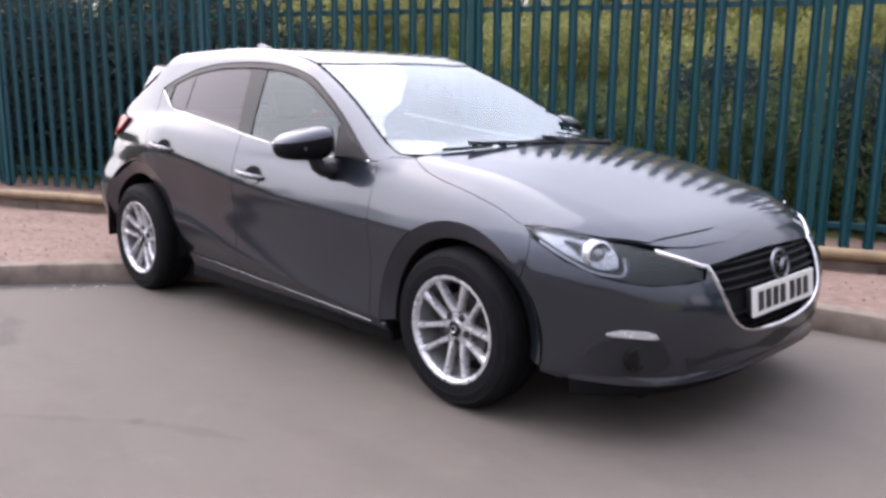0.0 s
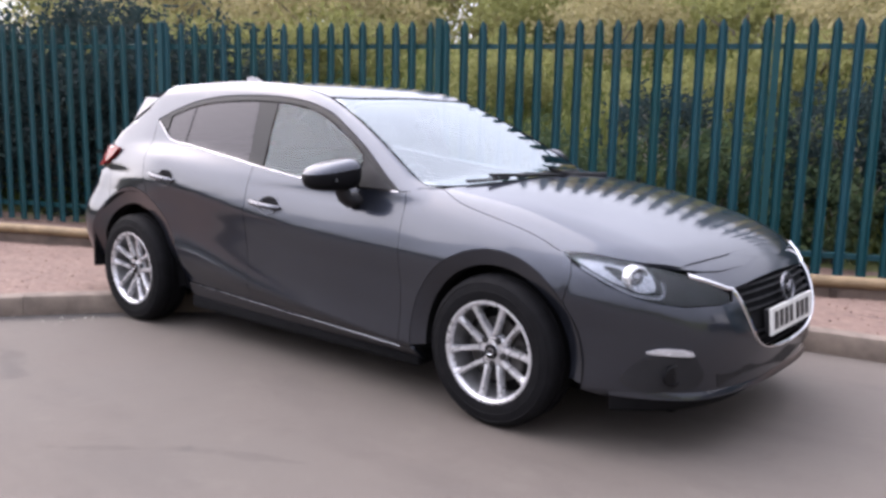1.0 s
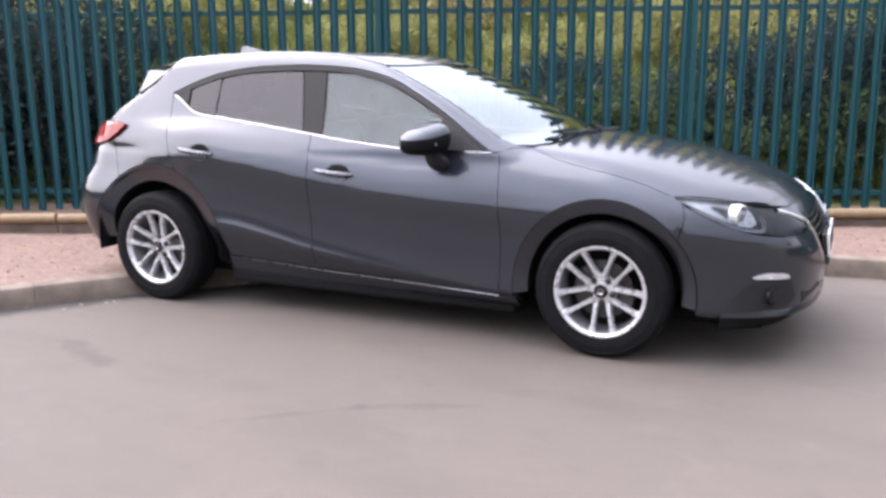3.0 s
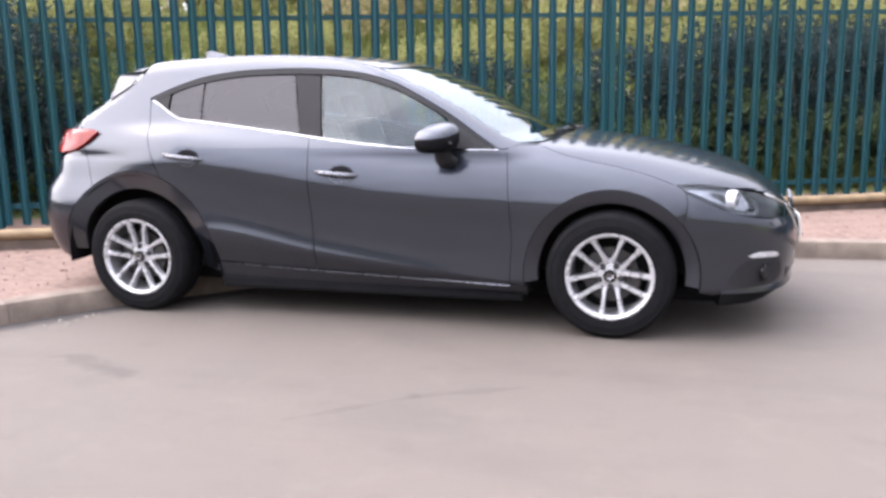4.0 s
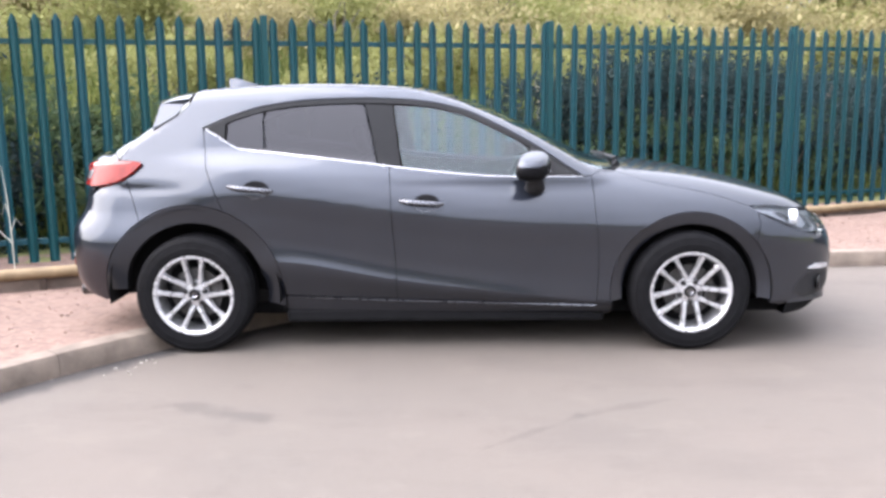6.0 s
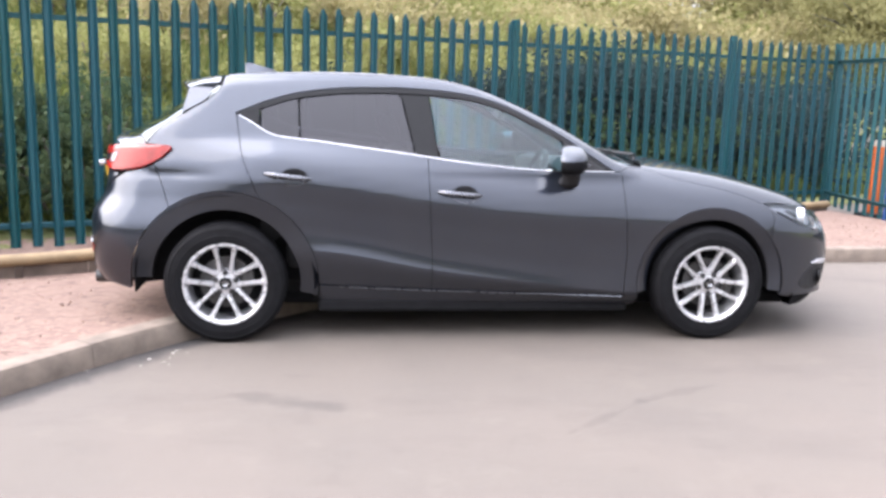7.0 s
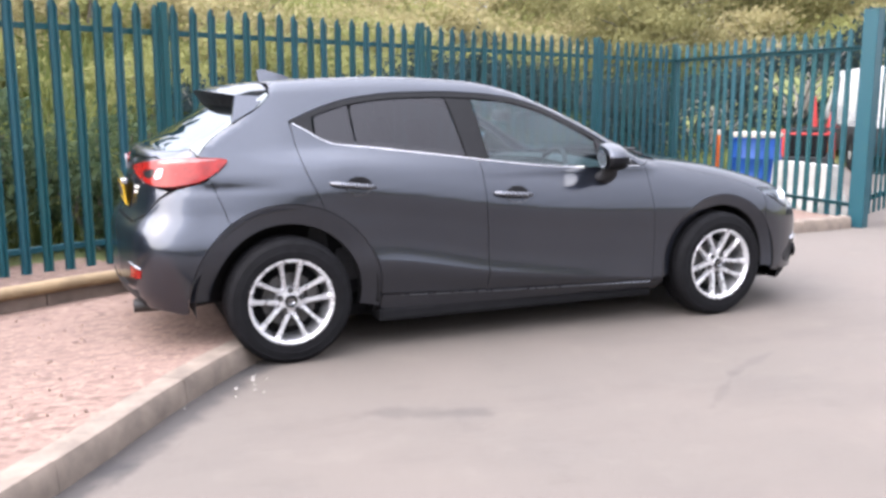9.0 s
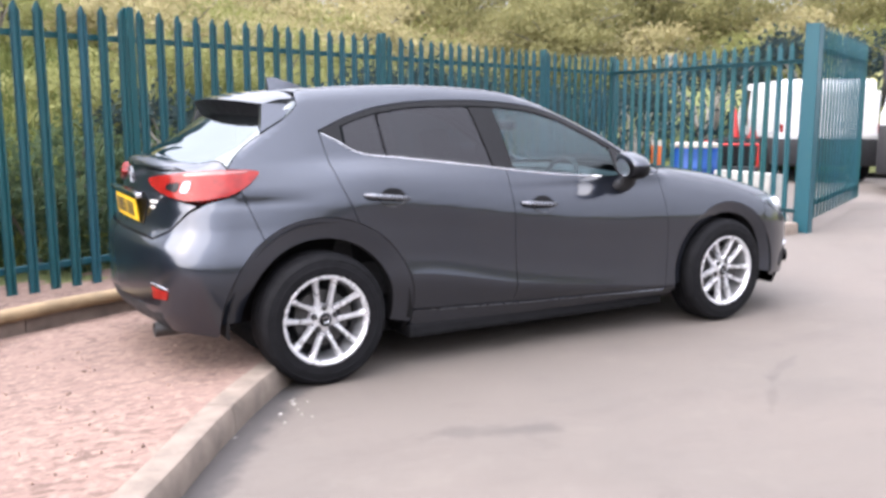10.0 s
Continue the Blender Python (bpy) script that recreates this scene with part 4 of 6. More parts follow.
g = loft(bm, [r[2:] for r in rows])
part("spoiler_underside", bm, GRILLE_BLACK, car, smooth=40)
for r in (rows[0], rows[-1]):
    bm = bmesh.new()
    bm.faces.new([bm.verts.new(v) for v in r])
    part("spoiler_end", bm, PAINT, car)
for side in (-1, 1):
    bm = bmesh.new()
    outer = [(-1.393, 0.606, 1.372), (-1.552, 0.617, 1.357), (-1.585, float(np.interp(1.585, -hatch_edge[::-1, 0], np.abs(hatch_edge[::-1, 1]))) + 0.006, 1.222), (-1.462, float(np.interp(1.462, -hatch_edge[::-1, 0], np.abs(hatch_edge[::-1, 1]))) + 0.006, 1.292)]
    grid = loft(bm, [[(x, side * y, z) for x, y, z in outer], [(x, side * (y - 0.035), z) for x, y, z in outer]], True)
    bm.faces.new(grid[0])
    bm.faces.new(grid[1])
    part("spoiler_fin", bm, PAINT, car, smooth=30)
    panel("rear_reflector", deg((33.2, 0.520), (40.5, 0.512), (39.8, 0.470), (33.8, 0.462)), "tail", RED_LENS, car, side, lift=0.004, gap=0, edge=0.008, step=0.02)
    strip("reflector_trim", smooth_line(deg((33.0, 0.535), (36, 0.532), (40.6, 0.520)), 0.01), "tail", CHROME, car, side, width=0.008, proud=0.008)
    # Paler red along the top stands in for the sky's reflection in the lamp.
    panel("lamp_bright_strip", rounded(deg((58.5, 1.043), (50, 1.043), (41, 1.028), (41.5, 1.016), (50, 1.026), (57, 1.032)), 1), "tail", plain("pale_red_lens", (0.18, 0.018, 0.012), 0.15, coat=1.0), car, side, lift=0.0225, gap=0, edge=0.004, step=0.02)
    panel("reversing_lamp", rounded(deg((43.8, 0.998), (41.6, 0.994), (41.0, 0.948), (43.4, 0.944)), 1), "tail", LAMP_SILVER, car, side, lift=0.0235, gap=0, edge=0.004, step=0.02)
    panel("dark_lamp_pocket", rounded(deg((40.8, 0.995), (36.0, 0.986), (35.6, 0.958), (40.2, 0.945)), 1), "tail", BLACK_GLOSS, car, side, lift=0.0225, gap=0, edge=0.004, step=0.02)
tail_plate = pose(-2.086, 0, 0.842, 0, 6, 180)
number_plate("rear_number_plate", tail_plate, PLATE_YELLOW, car, 1)
bm = bmesh.new()
box(bm, (-0.02, -0.36, 0.066), (0.012, 0.36, 0.092), 0.006, tail_plate)
part("tailgate_grip", bm, CHROME, car)
panel("plate_recess", both(ring(deg((0, 0.935), (17, 0.93), (20.5, 0.90), (20, 0.775), (0, 0.77)))), "tail", BLACK_GLOSS, car, lift=0.0015, gap=0, edge=0.004, step=0.04)
ring_badge(pose(-2.052, 0, 1.0, 0, -8, 0), 0.042, car)
bm = bmesh.new()
for k in range(2):
    box(bm, (-0.004, -0.05, -0.007 - k * 0.026), (0.003, 0.05, 0.007 - k * 0.026), 0.001, Matrix.Translation(cast("tail", np.array(deg((27.5, 0.895))), -1)[0]) @ pose(0, 0, 0, 0, 0, 198))
part("model_script_bar", bm, PLATE_WHITE, car)
panel("rear_diffuser", both(ring(deg((0, 0.43), (25, 0.42), (37, 0.40), (38, 0.325), (20, 0.342), (0, 0.347)))), "tail", BLACK_PLASTIC, car, lift=0.003, gap=0, edge=0.01, step=0.04)
bm = bmesh.new()
lathe(bm, [(0.030, -0.10), (0.036, -0.10), (0.036, 0.10), (0.030, 0.10)], pose(-1.99, -0.56, 0.305, 0, 0, 90), 20, True)
part("exhaust_pipe", bm, STEEL, car, smooth=40)
bm = bmesh.new()
z0 = float(cast("top", np.array([[-1.2, 0.0]]), 1)[0][2])
fin = [[(-1.10, 0.001), (-1.20, 0.03), (-1.275, 0.036), (-1.315, 0.030)], [(-1.16, 0.010), (-1.22, 0.022), (-1.283, 0.024), (-1.318, 0.020)], [(-1.235, 0.004), (-1.26, 0.010), (-1.295, 0.010), (-1.320, 0.008)], [(-1.285, 0.001), (-1.29, 0.003), (-1.31, 0.004), (-1.322, 0.003)]]
rows = []
for k, lev in enumerate(fin):
    h = (0.0, 0.026, 0.052, 0.068)[k]
    base = [z0 + 0.012 * (x + 1.2) * 10 * 0.5 for x, _ in lev]
    loop = [(x, w, b - 0.004 + h) for (x, w), b in zip(lev, base)] + [(x, -w, b - 0.004 + h) for (x, w), b in zip(lev[::-1], base[::-1])]
    rows.append(loop)
g = loft(bm, rows, True)
bm.faces.new(g[-1])
part("antenna_fin", bm, PAINT, car, smooth=40)

# ---- wipers ----
for pts in ([(0.985, -0.40), (1.005, -0.20), (1.020, 0.04), (1.028, 0.22)], [(1.022, 0.30), (1.010, 0.40), (0.992, 0.48), (0.965, 0.56)]):
    p = cast("top", smooth_line(pts, 0.04), 1)
    n = slope(p)
    bm = bmesh.new()
    tube(bm, (p + n * 0.012).tolist(), 0.008, 6)
    tube(bm, [(1.045, pts[-1][1] + 0.04, 0.985), tuple(p[len(p) // 2] + n[0] * 0.034), tuple(p[len(p) // 2 - 1] + n[0] * 0.022)], [0.013, 0.009, 0.007], 6)
    part("wiper", bm, BLACK_PLASTIC, car, smooth=60)

# ---- wheels ----
tyre_profile = [(0.205, -0.098), (0.222, -0.104), (0.255, -0.108), (0.288, -0.104), (0.308, -0.096), (0.320, -0.080), (0.325, -0.060), (0.326, -0.036), (0.318, -0.034), (0.318, -0.026), (0.3265, -0.024),
                (0.3265, 0.024), (0.318, 0.026), (0.318, 0.034), (0.326, 0.036), (0.325, 0.060), (0.320, 0.080), (0.308, 0.096), (0.288, 0.104), (0.255, 0.108), (0.222, 0.104), (0.205, 0.098)]
rim_profile = [(0.222, -0.06), (0.2235, -0.100), (0.220, -0.105), (0.211, -0.105), (0.203, -0.098), (0.199, -0.084), (0.206, -0.070)]
barrel_profile = [(0.203, -0.078), (0.196, -0.03), (0.190, 0.06), (0.198, 0.094), (0.205, 0.098), (0.222, 0.080), (0.222, -0.07)]


def wheel(cx, side, turn):
    at = pose(cx, side * 0.785, AXLE_Z, 0, 0, 0 if side < 0 else 180)
    hub = thing("wheel", "", "")
    hub.parent = car
    for key in ("label", "category", "group", "kind"):
        if key in hub:
            del hub[key]
    bm = bmesh.new()
    lathe(bm, tyre_profile, at, 72, True)
    for r in (0.262, 0.296):
        lathe(bm, [(r - 0.004, -0.1065 if r < 0.28 else -0.102), (r, -0.1095 if r < 0.28 else -0.1045), (r + 0.004, -0.1065 if r < 0.28 else -0.100)], at, 72)
    part("tyre", bm, RUBBER, hub, smooth=35)
    bm = bmesh.new()
    lathe(bm, rim_profile, at, 72, True)
    rim = part("rim", bm, ALLOY, hub, smooth=35)
    bm = bmesh.new()
    lathe(bm, barrel_profile, at, 72, True)
    part("barrel", bm, DARK_ALLOY, rim, smooth=35)
    for k in range(10):
        hand = -1 if k % 2 else 1
        m = at @ pose(0, 0, 0, 0, turn + (k // 2) * 72, 0)
        bm = bmesh.new()
        rows = []
        for r, c, w, y, t in ((0.060, 0.0300, 0.0160, -0.070, 0.034), (0.085, 0.0325, 0.0130, -0.076, 0.034), (0.115, 0.0370, 0.0112, -0.082, 0.034), (0.150, 0.0430, 0.0118, -0.087, 0.032), (0.178, 0.0485, 0.0150, -0.091, 0.028), (0.196, 0.0525, 0.0205, -0.095, 0.026), (0.205, 0.0540, 0.0260, -0.097, 0.024)):
            rows.append([m @ Vector((hand * c + u * w, y + v, r)) for u, v in ((-1, 0.010), (-0.5, -0.002), (0.5, -0.002), (1, 0.010), (0.95, t), (-0.95, t))])
        g = loft(bm, rows, True)
        bm.faces.new(g[0])
        bm.faces.new(g[-1])
        part("spoke", bm, ALLOY, hub, smooth=30)
    bm = bmesh.new()
    lathe(bm, [(0.001, -0.080), (0.026, -0.080), (0.030, -0.076), (0.034, -0.070), (0.062, -0.066), (0.072, -0.055), (0.074, -0.03)], at, 40)
    part("hub", bm, ALLOY, hub, smooth=35)
    bm = bmesh.new()
    lathe(bm, [(0.001, -0.0835), (0.028, -0.0835), (0.034, -0.077)], at, 28)
    part("hub_cap", bm, BLACK_GLOSS, hub, smooth=35)
    bm = bmesh.new()
    tube(bm, [at @ Vector((0.016 * math.cos(a), -0.085, 0.013 * math.sin(a))) for a in np.linspace(0, 2 * math.pi, 17)], 0.0022, 5)
    part("cap_badge", bm, CHROME, hub, smooth=60)
    for k in range(5):
        a = radians(turn + 72 * k)
        # A black disc on the hub stands in for the shaded nut hole.
        bm = bmesh.new()
        lathe(bm, [(0.001, -0.0720), (0.0145, -0.0720), (0.0165, -0.062)], at @ Matrix.Translation((0.056 * math.sin(a), 0, 0.056 * math.cos(a))), 12)
        part("lug_recess", bm, BLACK_PLASTIC, hub)
        bm = bmesh.new()
        lathe(bm, [(0.001, -0.076), (0.0065, -0.076), (0.0085, -0.072), (0.0085, -0.055)], at @ Matrix.Translation((0.056 * math.sin(a), 0, 0.056 * math.cos(a))), 6)
        part("wheel_nut", bm, STEEL, hub)
    bm = bmesh.new()
    lathe(bm, [(0.05, -0.030), (0.140, -0.030), (0.140, -0.008), (0.05, -0.008)], at, 40, True)
    part("brake_disc", bm, STEEL, hub, smooth=35)
    bm = bmesh.new()
    lathe(bm, [(0.001, 0.02), (0.19, 0.03)], at, 40)
    part("hub_backing", bm, UNDER, hub)
    bm = bmesh.new()
    box(bm, (-0.05, -0.055, 0.085), (0.05, 0.01, 0.155), 0.012, at @ pose(0, 0, 0, 0, 100 if cx > 0 else 80, 0))
    part("brake_caliper", bm, STEEL, hub)


for side in (-1, 1):
    wheel(FRONT_AXLE, side, 32)
    wheel(REAR_AXLE, side, 0)

# ---- cabin ----
for x, y in ((0.02, -0.36), (0.02, 0.36)):
    bm = bmesh.new()
    box(bm, (-0.26, -0.25, 0.30), (0.26, 0.25, 0.50), 0.05, pose(x, y, 0.05, 0, -6, 0))
    seat = part("front_seat", bm, TRIM_CLOTH, car, smooth=40)
    bm = bmesh.new()
    box(bm, (-0.07, -0.24, 0.0), (0.07, 0.24, 0.58), 0.05, pose(x - 0.27, y, 0.50, 0, -18, 0))
    part("seat_back", bm, TRIM_CLOTH, seat, smooth=40)
    bm = bmesh.new()
    box(bm, (-0.045, -0.13, 0.60), (0.045, 0.13, 0.76), 0.04, pose(x - 0.27, y, 0.50, 0, -18, 0))
    part("headrest", bm, TRIM_CLOTH, seat, smooth=40)
bm = bmesh.new()
box(bm, (-1.05, -0.62, 0.35), (-0.62, 0.62, 0.55), 0.05)
box(bm, (-1.20, -0.60, 0.50), (-1.06, 0.60, 1.02), 0.05)
part("rear_bench", bm, TRIM_CLOTH, car, smooth=40)
bm = bmesh.new()
loft(bm, [[(x, y, z - 0.05 * abs(y)) for x, z in ((0.98, 0.93), (0.80, 0.965), (0.62, 0.985), (0.52, 0.965), (0.50, 0.88), (0.54, 0.70), (0.60, 0.45))] for y in np.linspace(-0.70, 0.70, 13)])
part("dashboard", bm, BLACK_PLASTIC, car, smooth=40)
m = pose(0.40, -0.36, 0.86, 0, -66, 0)
bm = bmesh.new()
tube(bm, [m @ Vector((0.185 * math.cos(a), 0.185 * math.sin(a), 0)) for a in np.linspace(0, 2 * math.pi, 33)], 0.016, 8)
tube(bm, [m @ Vector((0, 0.18, 0)), m @ Vector((0, 0, -0.02)), m @ Vector((0, -0.18, 0))], 0.016, 6)
tube(bm, [m @ Vector((0, 0, -0.02)), m @ Vector((0, 0, -0.25))], 0.035, 8)
part("steering_wheel", bm, BLACK_PLASTIC, car, smooth=50)
panel("headliner", mirrored(smooth_line([(0.05, 0.0), (0.0, 0.50)]), smooth_line([(0.0, 0.50), (-0.7, 0.50), (-1.35, 0.48)]), smooth_line([(-1.35, 0.48), (-1.38, 0.0)])), "top", TRIM_LIGHT, car, 1, depth=0.035, edge=0.0, step=0.08)
bm = bmesh.new()
tube(bm, [(0.30, 0, 1.285), (0.27, 0, 1.25)], 0.012, 8)
box(bm, (0.24, -0.11, 1.205), (0.275, 0.11, 1.265), 0.015)
part("rear_view_mirror", bm, BLACK_PLASTIC, car, smooth=40)


# ---- ground, kerb and planting bed ----
bm = bmesh.new()
bmesh.ops.create_grid(bm, x_segments=60, y_segments=60, size=300)
tagged(part("ground", bm, TARMAC), "worn light grey tarmac yard with dark stains and a dark band along the kerb", "ground", kind="structure")

KERB = smooth_line([(-6.2, -7.2), (-4.3, -4.6), (-2.95, -2.75), (-2.30, -1.84), (-1.98, -1.36), (-1.60, -0.87), (-1.05, -0.30), (-0.2, 0.45), (0.8, 1.0), (1.9, 1.31), (2.8, 1.42), (4.0, 1.50), (5.16, 1.58)], 0.03)
FENCE_A, FENCE_SLOPE = Vector((-4.25, 1.25)), 0.3925
ALONG = Vector((1, FENCE_SLOPE, 0)).normalized()
AWAY = Vector((-ALONG.y, ALONG.x, 0))


def fence_y(x):
    return FENCE_A.y + FENCE_SLOPE * (x - FENCE_A.x)


def log_y(x):
    return 0.458 * x + 2.08


def bed_height(x, y):
    """The bed falls a little from the kerb to the timber edging."""
    t = min(max((y - (0.62 * x + 0.4)) / 1.6, 0), 1)
    return 0.112 - 0.085 * t + 0.012 * noise.noise((x * 2.1, y * 2.1, 0)) + 0.005 * noise.noise((x * 9, y * 9, 3))


bm = bmesh.new()
rows = []
side_way = np.gradient(KERB, axis=0)
side_way /= np.linalg.norm(side_way, axis=1)[:, None]
for p, d in list(zip(KERB, side_way))[::2]:
    start = Vector((p[0] - d[1] * 0.11, p[1] + d[0] * 0.11))
    x1 = min(p[0] - 0.31 * max(0, 1.9 - p[0]), 5.45)
    end = Vector((x1, max(fence_y(x1) + 0.7, p[1] + 0.4)))
    rows.append([(q.x, q.y, bed_height(q.x, q.y) - 0.004) for q in (start.lerp(end, i / 40) for i in range(41))])
loft(bm, rows)
tagged(part("planting_bed", bm, BED_GRAVEL, smooth=60), "pale pink gravel bed behind the kerb", "gravel bed", kind="structure")


def pebbles(name, count, seed, area, size, material, label, category):
    """Loose stones strewn over the bed as one mesh."""
    rng = np.random.default_rng(seed)
    verts, faces = [], []
    shape = np.array([(1, 0, 0), (0, 1, 0), (-1, 0, 0), (0, -1, 0), (0, 0, 0.8), (0, 0, -0.8)], float)
    tri = [(0, 1, 4), (1, 2, 4), (2, 3, 4), (3, 0, 4), (1, 0, 5), (2, 1, 5), (3, 2, 5), (0, 3, 5)]
    while len(faces) < count * 8:
        x, y = rng.uniform(area[0], area[2]), rng.uniform(area[1], area[3])
        k = np.argmin(np.hypot(KERB[:, 0] - x, KERB[:, 1] - y))
        n = np.array([-side_way[k][1], side_way[k][0]])
        if np.dot(np.array([x, y]) - KERB[k], n) < 0.15 or y > log_y(x) - 0.05:
            continue
        s = size * rng.uniform(0.5, 1.5)
        v = shape * s * rng.uniform(0.6, 1.3, (6, 3))
        a = rng.uniform(0, 6.28)
        v = np.c_[v[:, 0] * math.cos(a) - v[:, 1] * math.sin(a), v[:, 0] * math.sin(a) + v[:, 1] * math.cos(a), v[:, 2]]
        b = len(verts)
        verts += (v + [x, y, bed_height(x, y) + s * 0.2]).tolist()
        faces += [(b + i, b + j, b + k2) for i, j, k2 in tri]
    me = bpy.data.meshes.new(name)
    me.from_pydata(verts, [], faces)
    me.materials.append(material)
    return tagged(new(name, me), label, category, kind="stuff")


def island_mix(name, a, b, rough=0.9):
    n = Nodes(name)
    rnd = n.add("ShaderNodeNewGeometry").outputs["Random Per Island"]
    c = n.mix(rnd, a, b)
    c = n.mix(n.range(n.noise(40, 3), 0.4, 0.7, 0, 0.15), c, tuple(v * 0.6 for v in a))
    return n.set(Base_Color=c, Roughness=rough)


PEBBLE = island_mix("pink_stones", (0.1750, 0.1130, 0.0900), (0.2300, 0.1560, 0.1250))
LITTER = island_mix("brown_leaf_litter", (0.0907, 0.0575, 0.0456), (0.1247, 0.0818, 0.0651))
pebbles("loose_gravel", 800, 5, (-4.6, -4.2, 5.2, 3.8), 0.0075, PEBBLE, "small loose pink stones on the bed", "gravel")
pebbles("leaf_litter", 60, 6, (-4.4, -3.6, 5.2, 3.8), 0.010, LITTER, "scattered brown leaf scraps on the bed", "leaf litter")
CHIP = plain("broken_white_stone", (0.30, 0.28, 0.26), 0.8, vary=0.15, scale=80)
chips = random.Random(8)
for k in range(11):
    r = 0.004 + 0.006 * chips.random() ** 2
    x, y = (-1.56 + chips.gauss(0, 0.07), -1.05 + chips.gauss(0, 0.06)) if k < 7 else (-1.86 + chips.uniform(-0.25, 0.3), -1.36 + chips.uniform(-0.2, 0.2))
    bm = bmesh.new()
    bmesh.ops.create_icosphere(bm, subdivisions=1, radius=1)
    for v in bm.verts:
        v.co = Vector((v.co.x * r * 1.4, v.co.y * r, v.co.z * r * 0.6)) * chips.uniform(0.75, 1.2)
    bm.transform(pose(x, y, r * 0.45, 0, 0, chips.uniform(0, 180)))
    tagged(part("stone_chip", bm, CHIP), "small broken white stone chip on the tarmac", "stone", group="stone chips by the kerb")

# ---- timber edging in front of the fence ----
edging = thing("timber_edging", "peeled pale log on weathered boards edging the bed", "edging")
x = -8.6
k = 0
while x < 5.0:
    length = (2.35, 2.6, 2.2)[k % 3]
    x2 = min(x + length, 5.15)
    bm = bmesh.new()
    wob = 0.006 * math.sin(k * 2.3)
    tube(bm, [(x + (x2 - x) * t, log_y(x + (x2 - x) * t) + 0.004 * math.sin(9 * t + k), 0.148 + wob * (1 - t) + 0.003 * math.sin(13 * t)) for t in np.linspace(0.004, 0.996, 14)], 0.043, 14)
    part("log", bm, LOG_WOOD, edging, smooth=50)
    m = Matrix.Translation((x, log_y(x) + 0.012, 0)) @ pose(0, 0, 0, 0, 0, math.degrees(math.atan(0.458)))
    run = (x2 - x) * math.hypot(1, 0.458)
    bm = bmesh.new()
    box(bm, (0.01, -0.018, -0.05), (run * 0.5 - 0.004, 0.022, 0.108), 0.004, m)
    part("board", bm, BOARD_WOOD, edging)
    bm = bmesh.new()
    box(bm, (run * 0.5 + 0.004, -0.015, -0.05), (run - 0.01, 0.024, 0.106), 0.004, m)
    part("board", bm, BOARD_WOOD, edging)
    bm = bmesh.new()
    box(bm, (run * 0.3, -0.050, -0.05), (run * 0.3 + 0.05, -0.019, 0.10), 0.004, m)
    part("peg", bm, plain("dark_stake", (0.0420, 0.0280, 0.0210), 0.9) if k == 0 else bpy.data.materials["dark_stake"], edging)
    x, k = x2, k + 1

# ---- kerbstones ----
kerb = thing("kerb", "weathered concrete kerbstones round the bed", "kerb")
kerb["kind"] = "structure"
arcs = np.r_[0, np.cumsum(np.linalg.norm(np.diff(KERB, axis=0), axis=1))]
start = 0.0
while start < arcs[-1] - 0.3:
    stop = min(start + 0.912, arcs[-1])
    t = np.linspace(start + 0.0015, stop - 0.0015, 9)
    px, py = np.interp(t, arcs, KERB[:, 0]), np.interp(t, arcs, KERB[:, 1])
    dx, dy = np.interp(t, arcs, side_way[:, 0]), np.interp(t, arcs, side_way[:, 1])
    bm = bmesh.new()
    up = random.uniform(-0.004, 0.004)
    profile = ((0.004, -0.05), (0.0, 0.02), (0.004, 0.090), (0.016, 0.116), (0.028, 0.121), (0.118, 0.122), (0.126, 0.116), (0.128, -0.05))
    rows = [[(x - b * h, y + a * h, z + up * (z > 0.05)) for h, z in profile] for x, y, a, b in zip(px, py, dx, dy)]
    g = loft(bm, rows)
    bm.faces.new(g[0])
    bm.faces.new(g[-1])
    part("kerbstone", bm, CONCRETE, kerb, smooth=30)
    start = stop

# white chips of broken concrete lying at the foot of the kerb
rng = np.random.default_rng(11)
chips = bmesh.new()
for k in range(26):
    i = rng.integers(60, 190)
    n = Vector((side_way[i][1], -side_way[i][0], 0))
    c = Vector((KERB[i][0], KERB[i][1], 0)) + n * abs(rng.normal(0.05, 0.12))
    s = rng.uniform(0.004, 0.014)
    bmesh.ops.create_icosphere(chips, subdivisions=1, radius=s, matrix=Matrix.Translation((c.x, c.y, s * 0.5)) @ Matrix.Diagonal((1, rng.uniform(0.5, 1), 0.6, 1)))
tagged(part("concrete_chips", chips, plain("chalky_chips", (0.4340, 0.4200, 0.3850), 0.9)), "pale concrete chips scattered along the kerb", "rubble", kind="stuff")


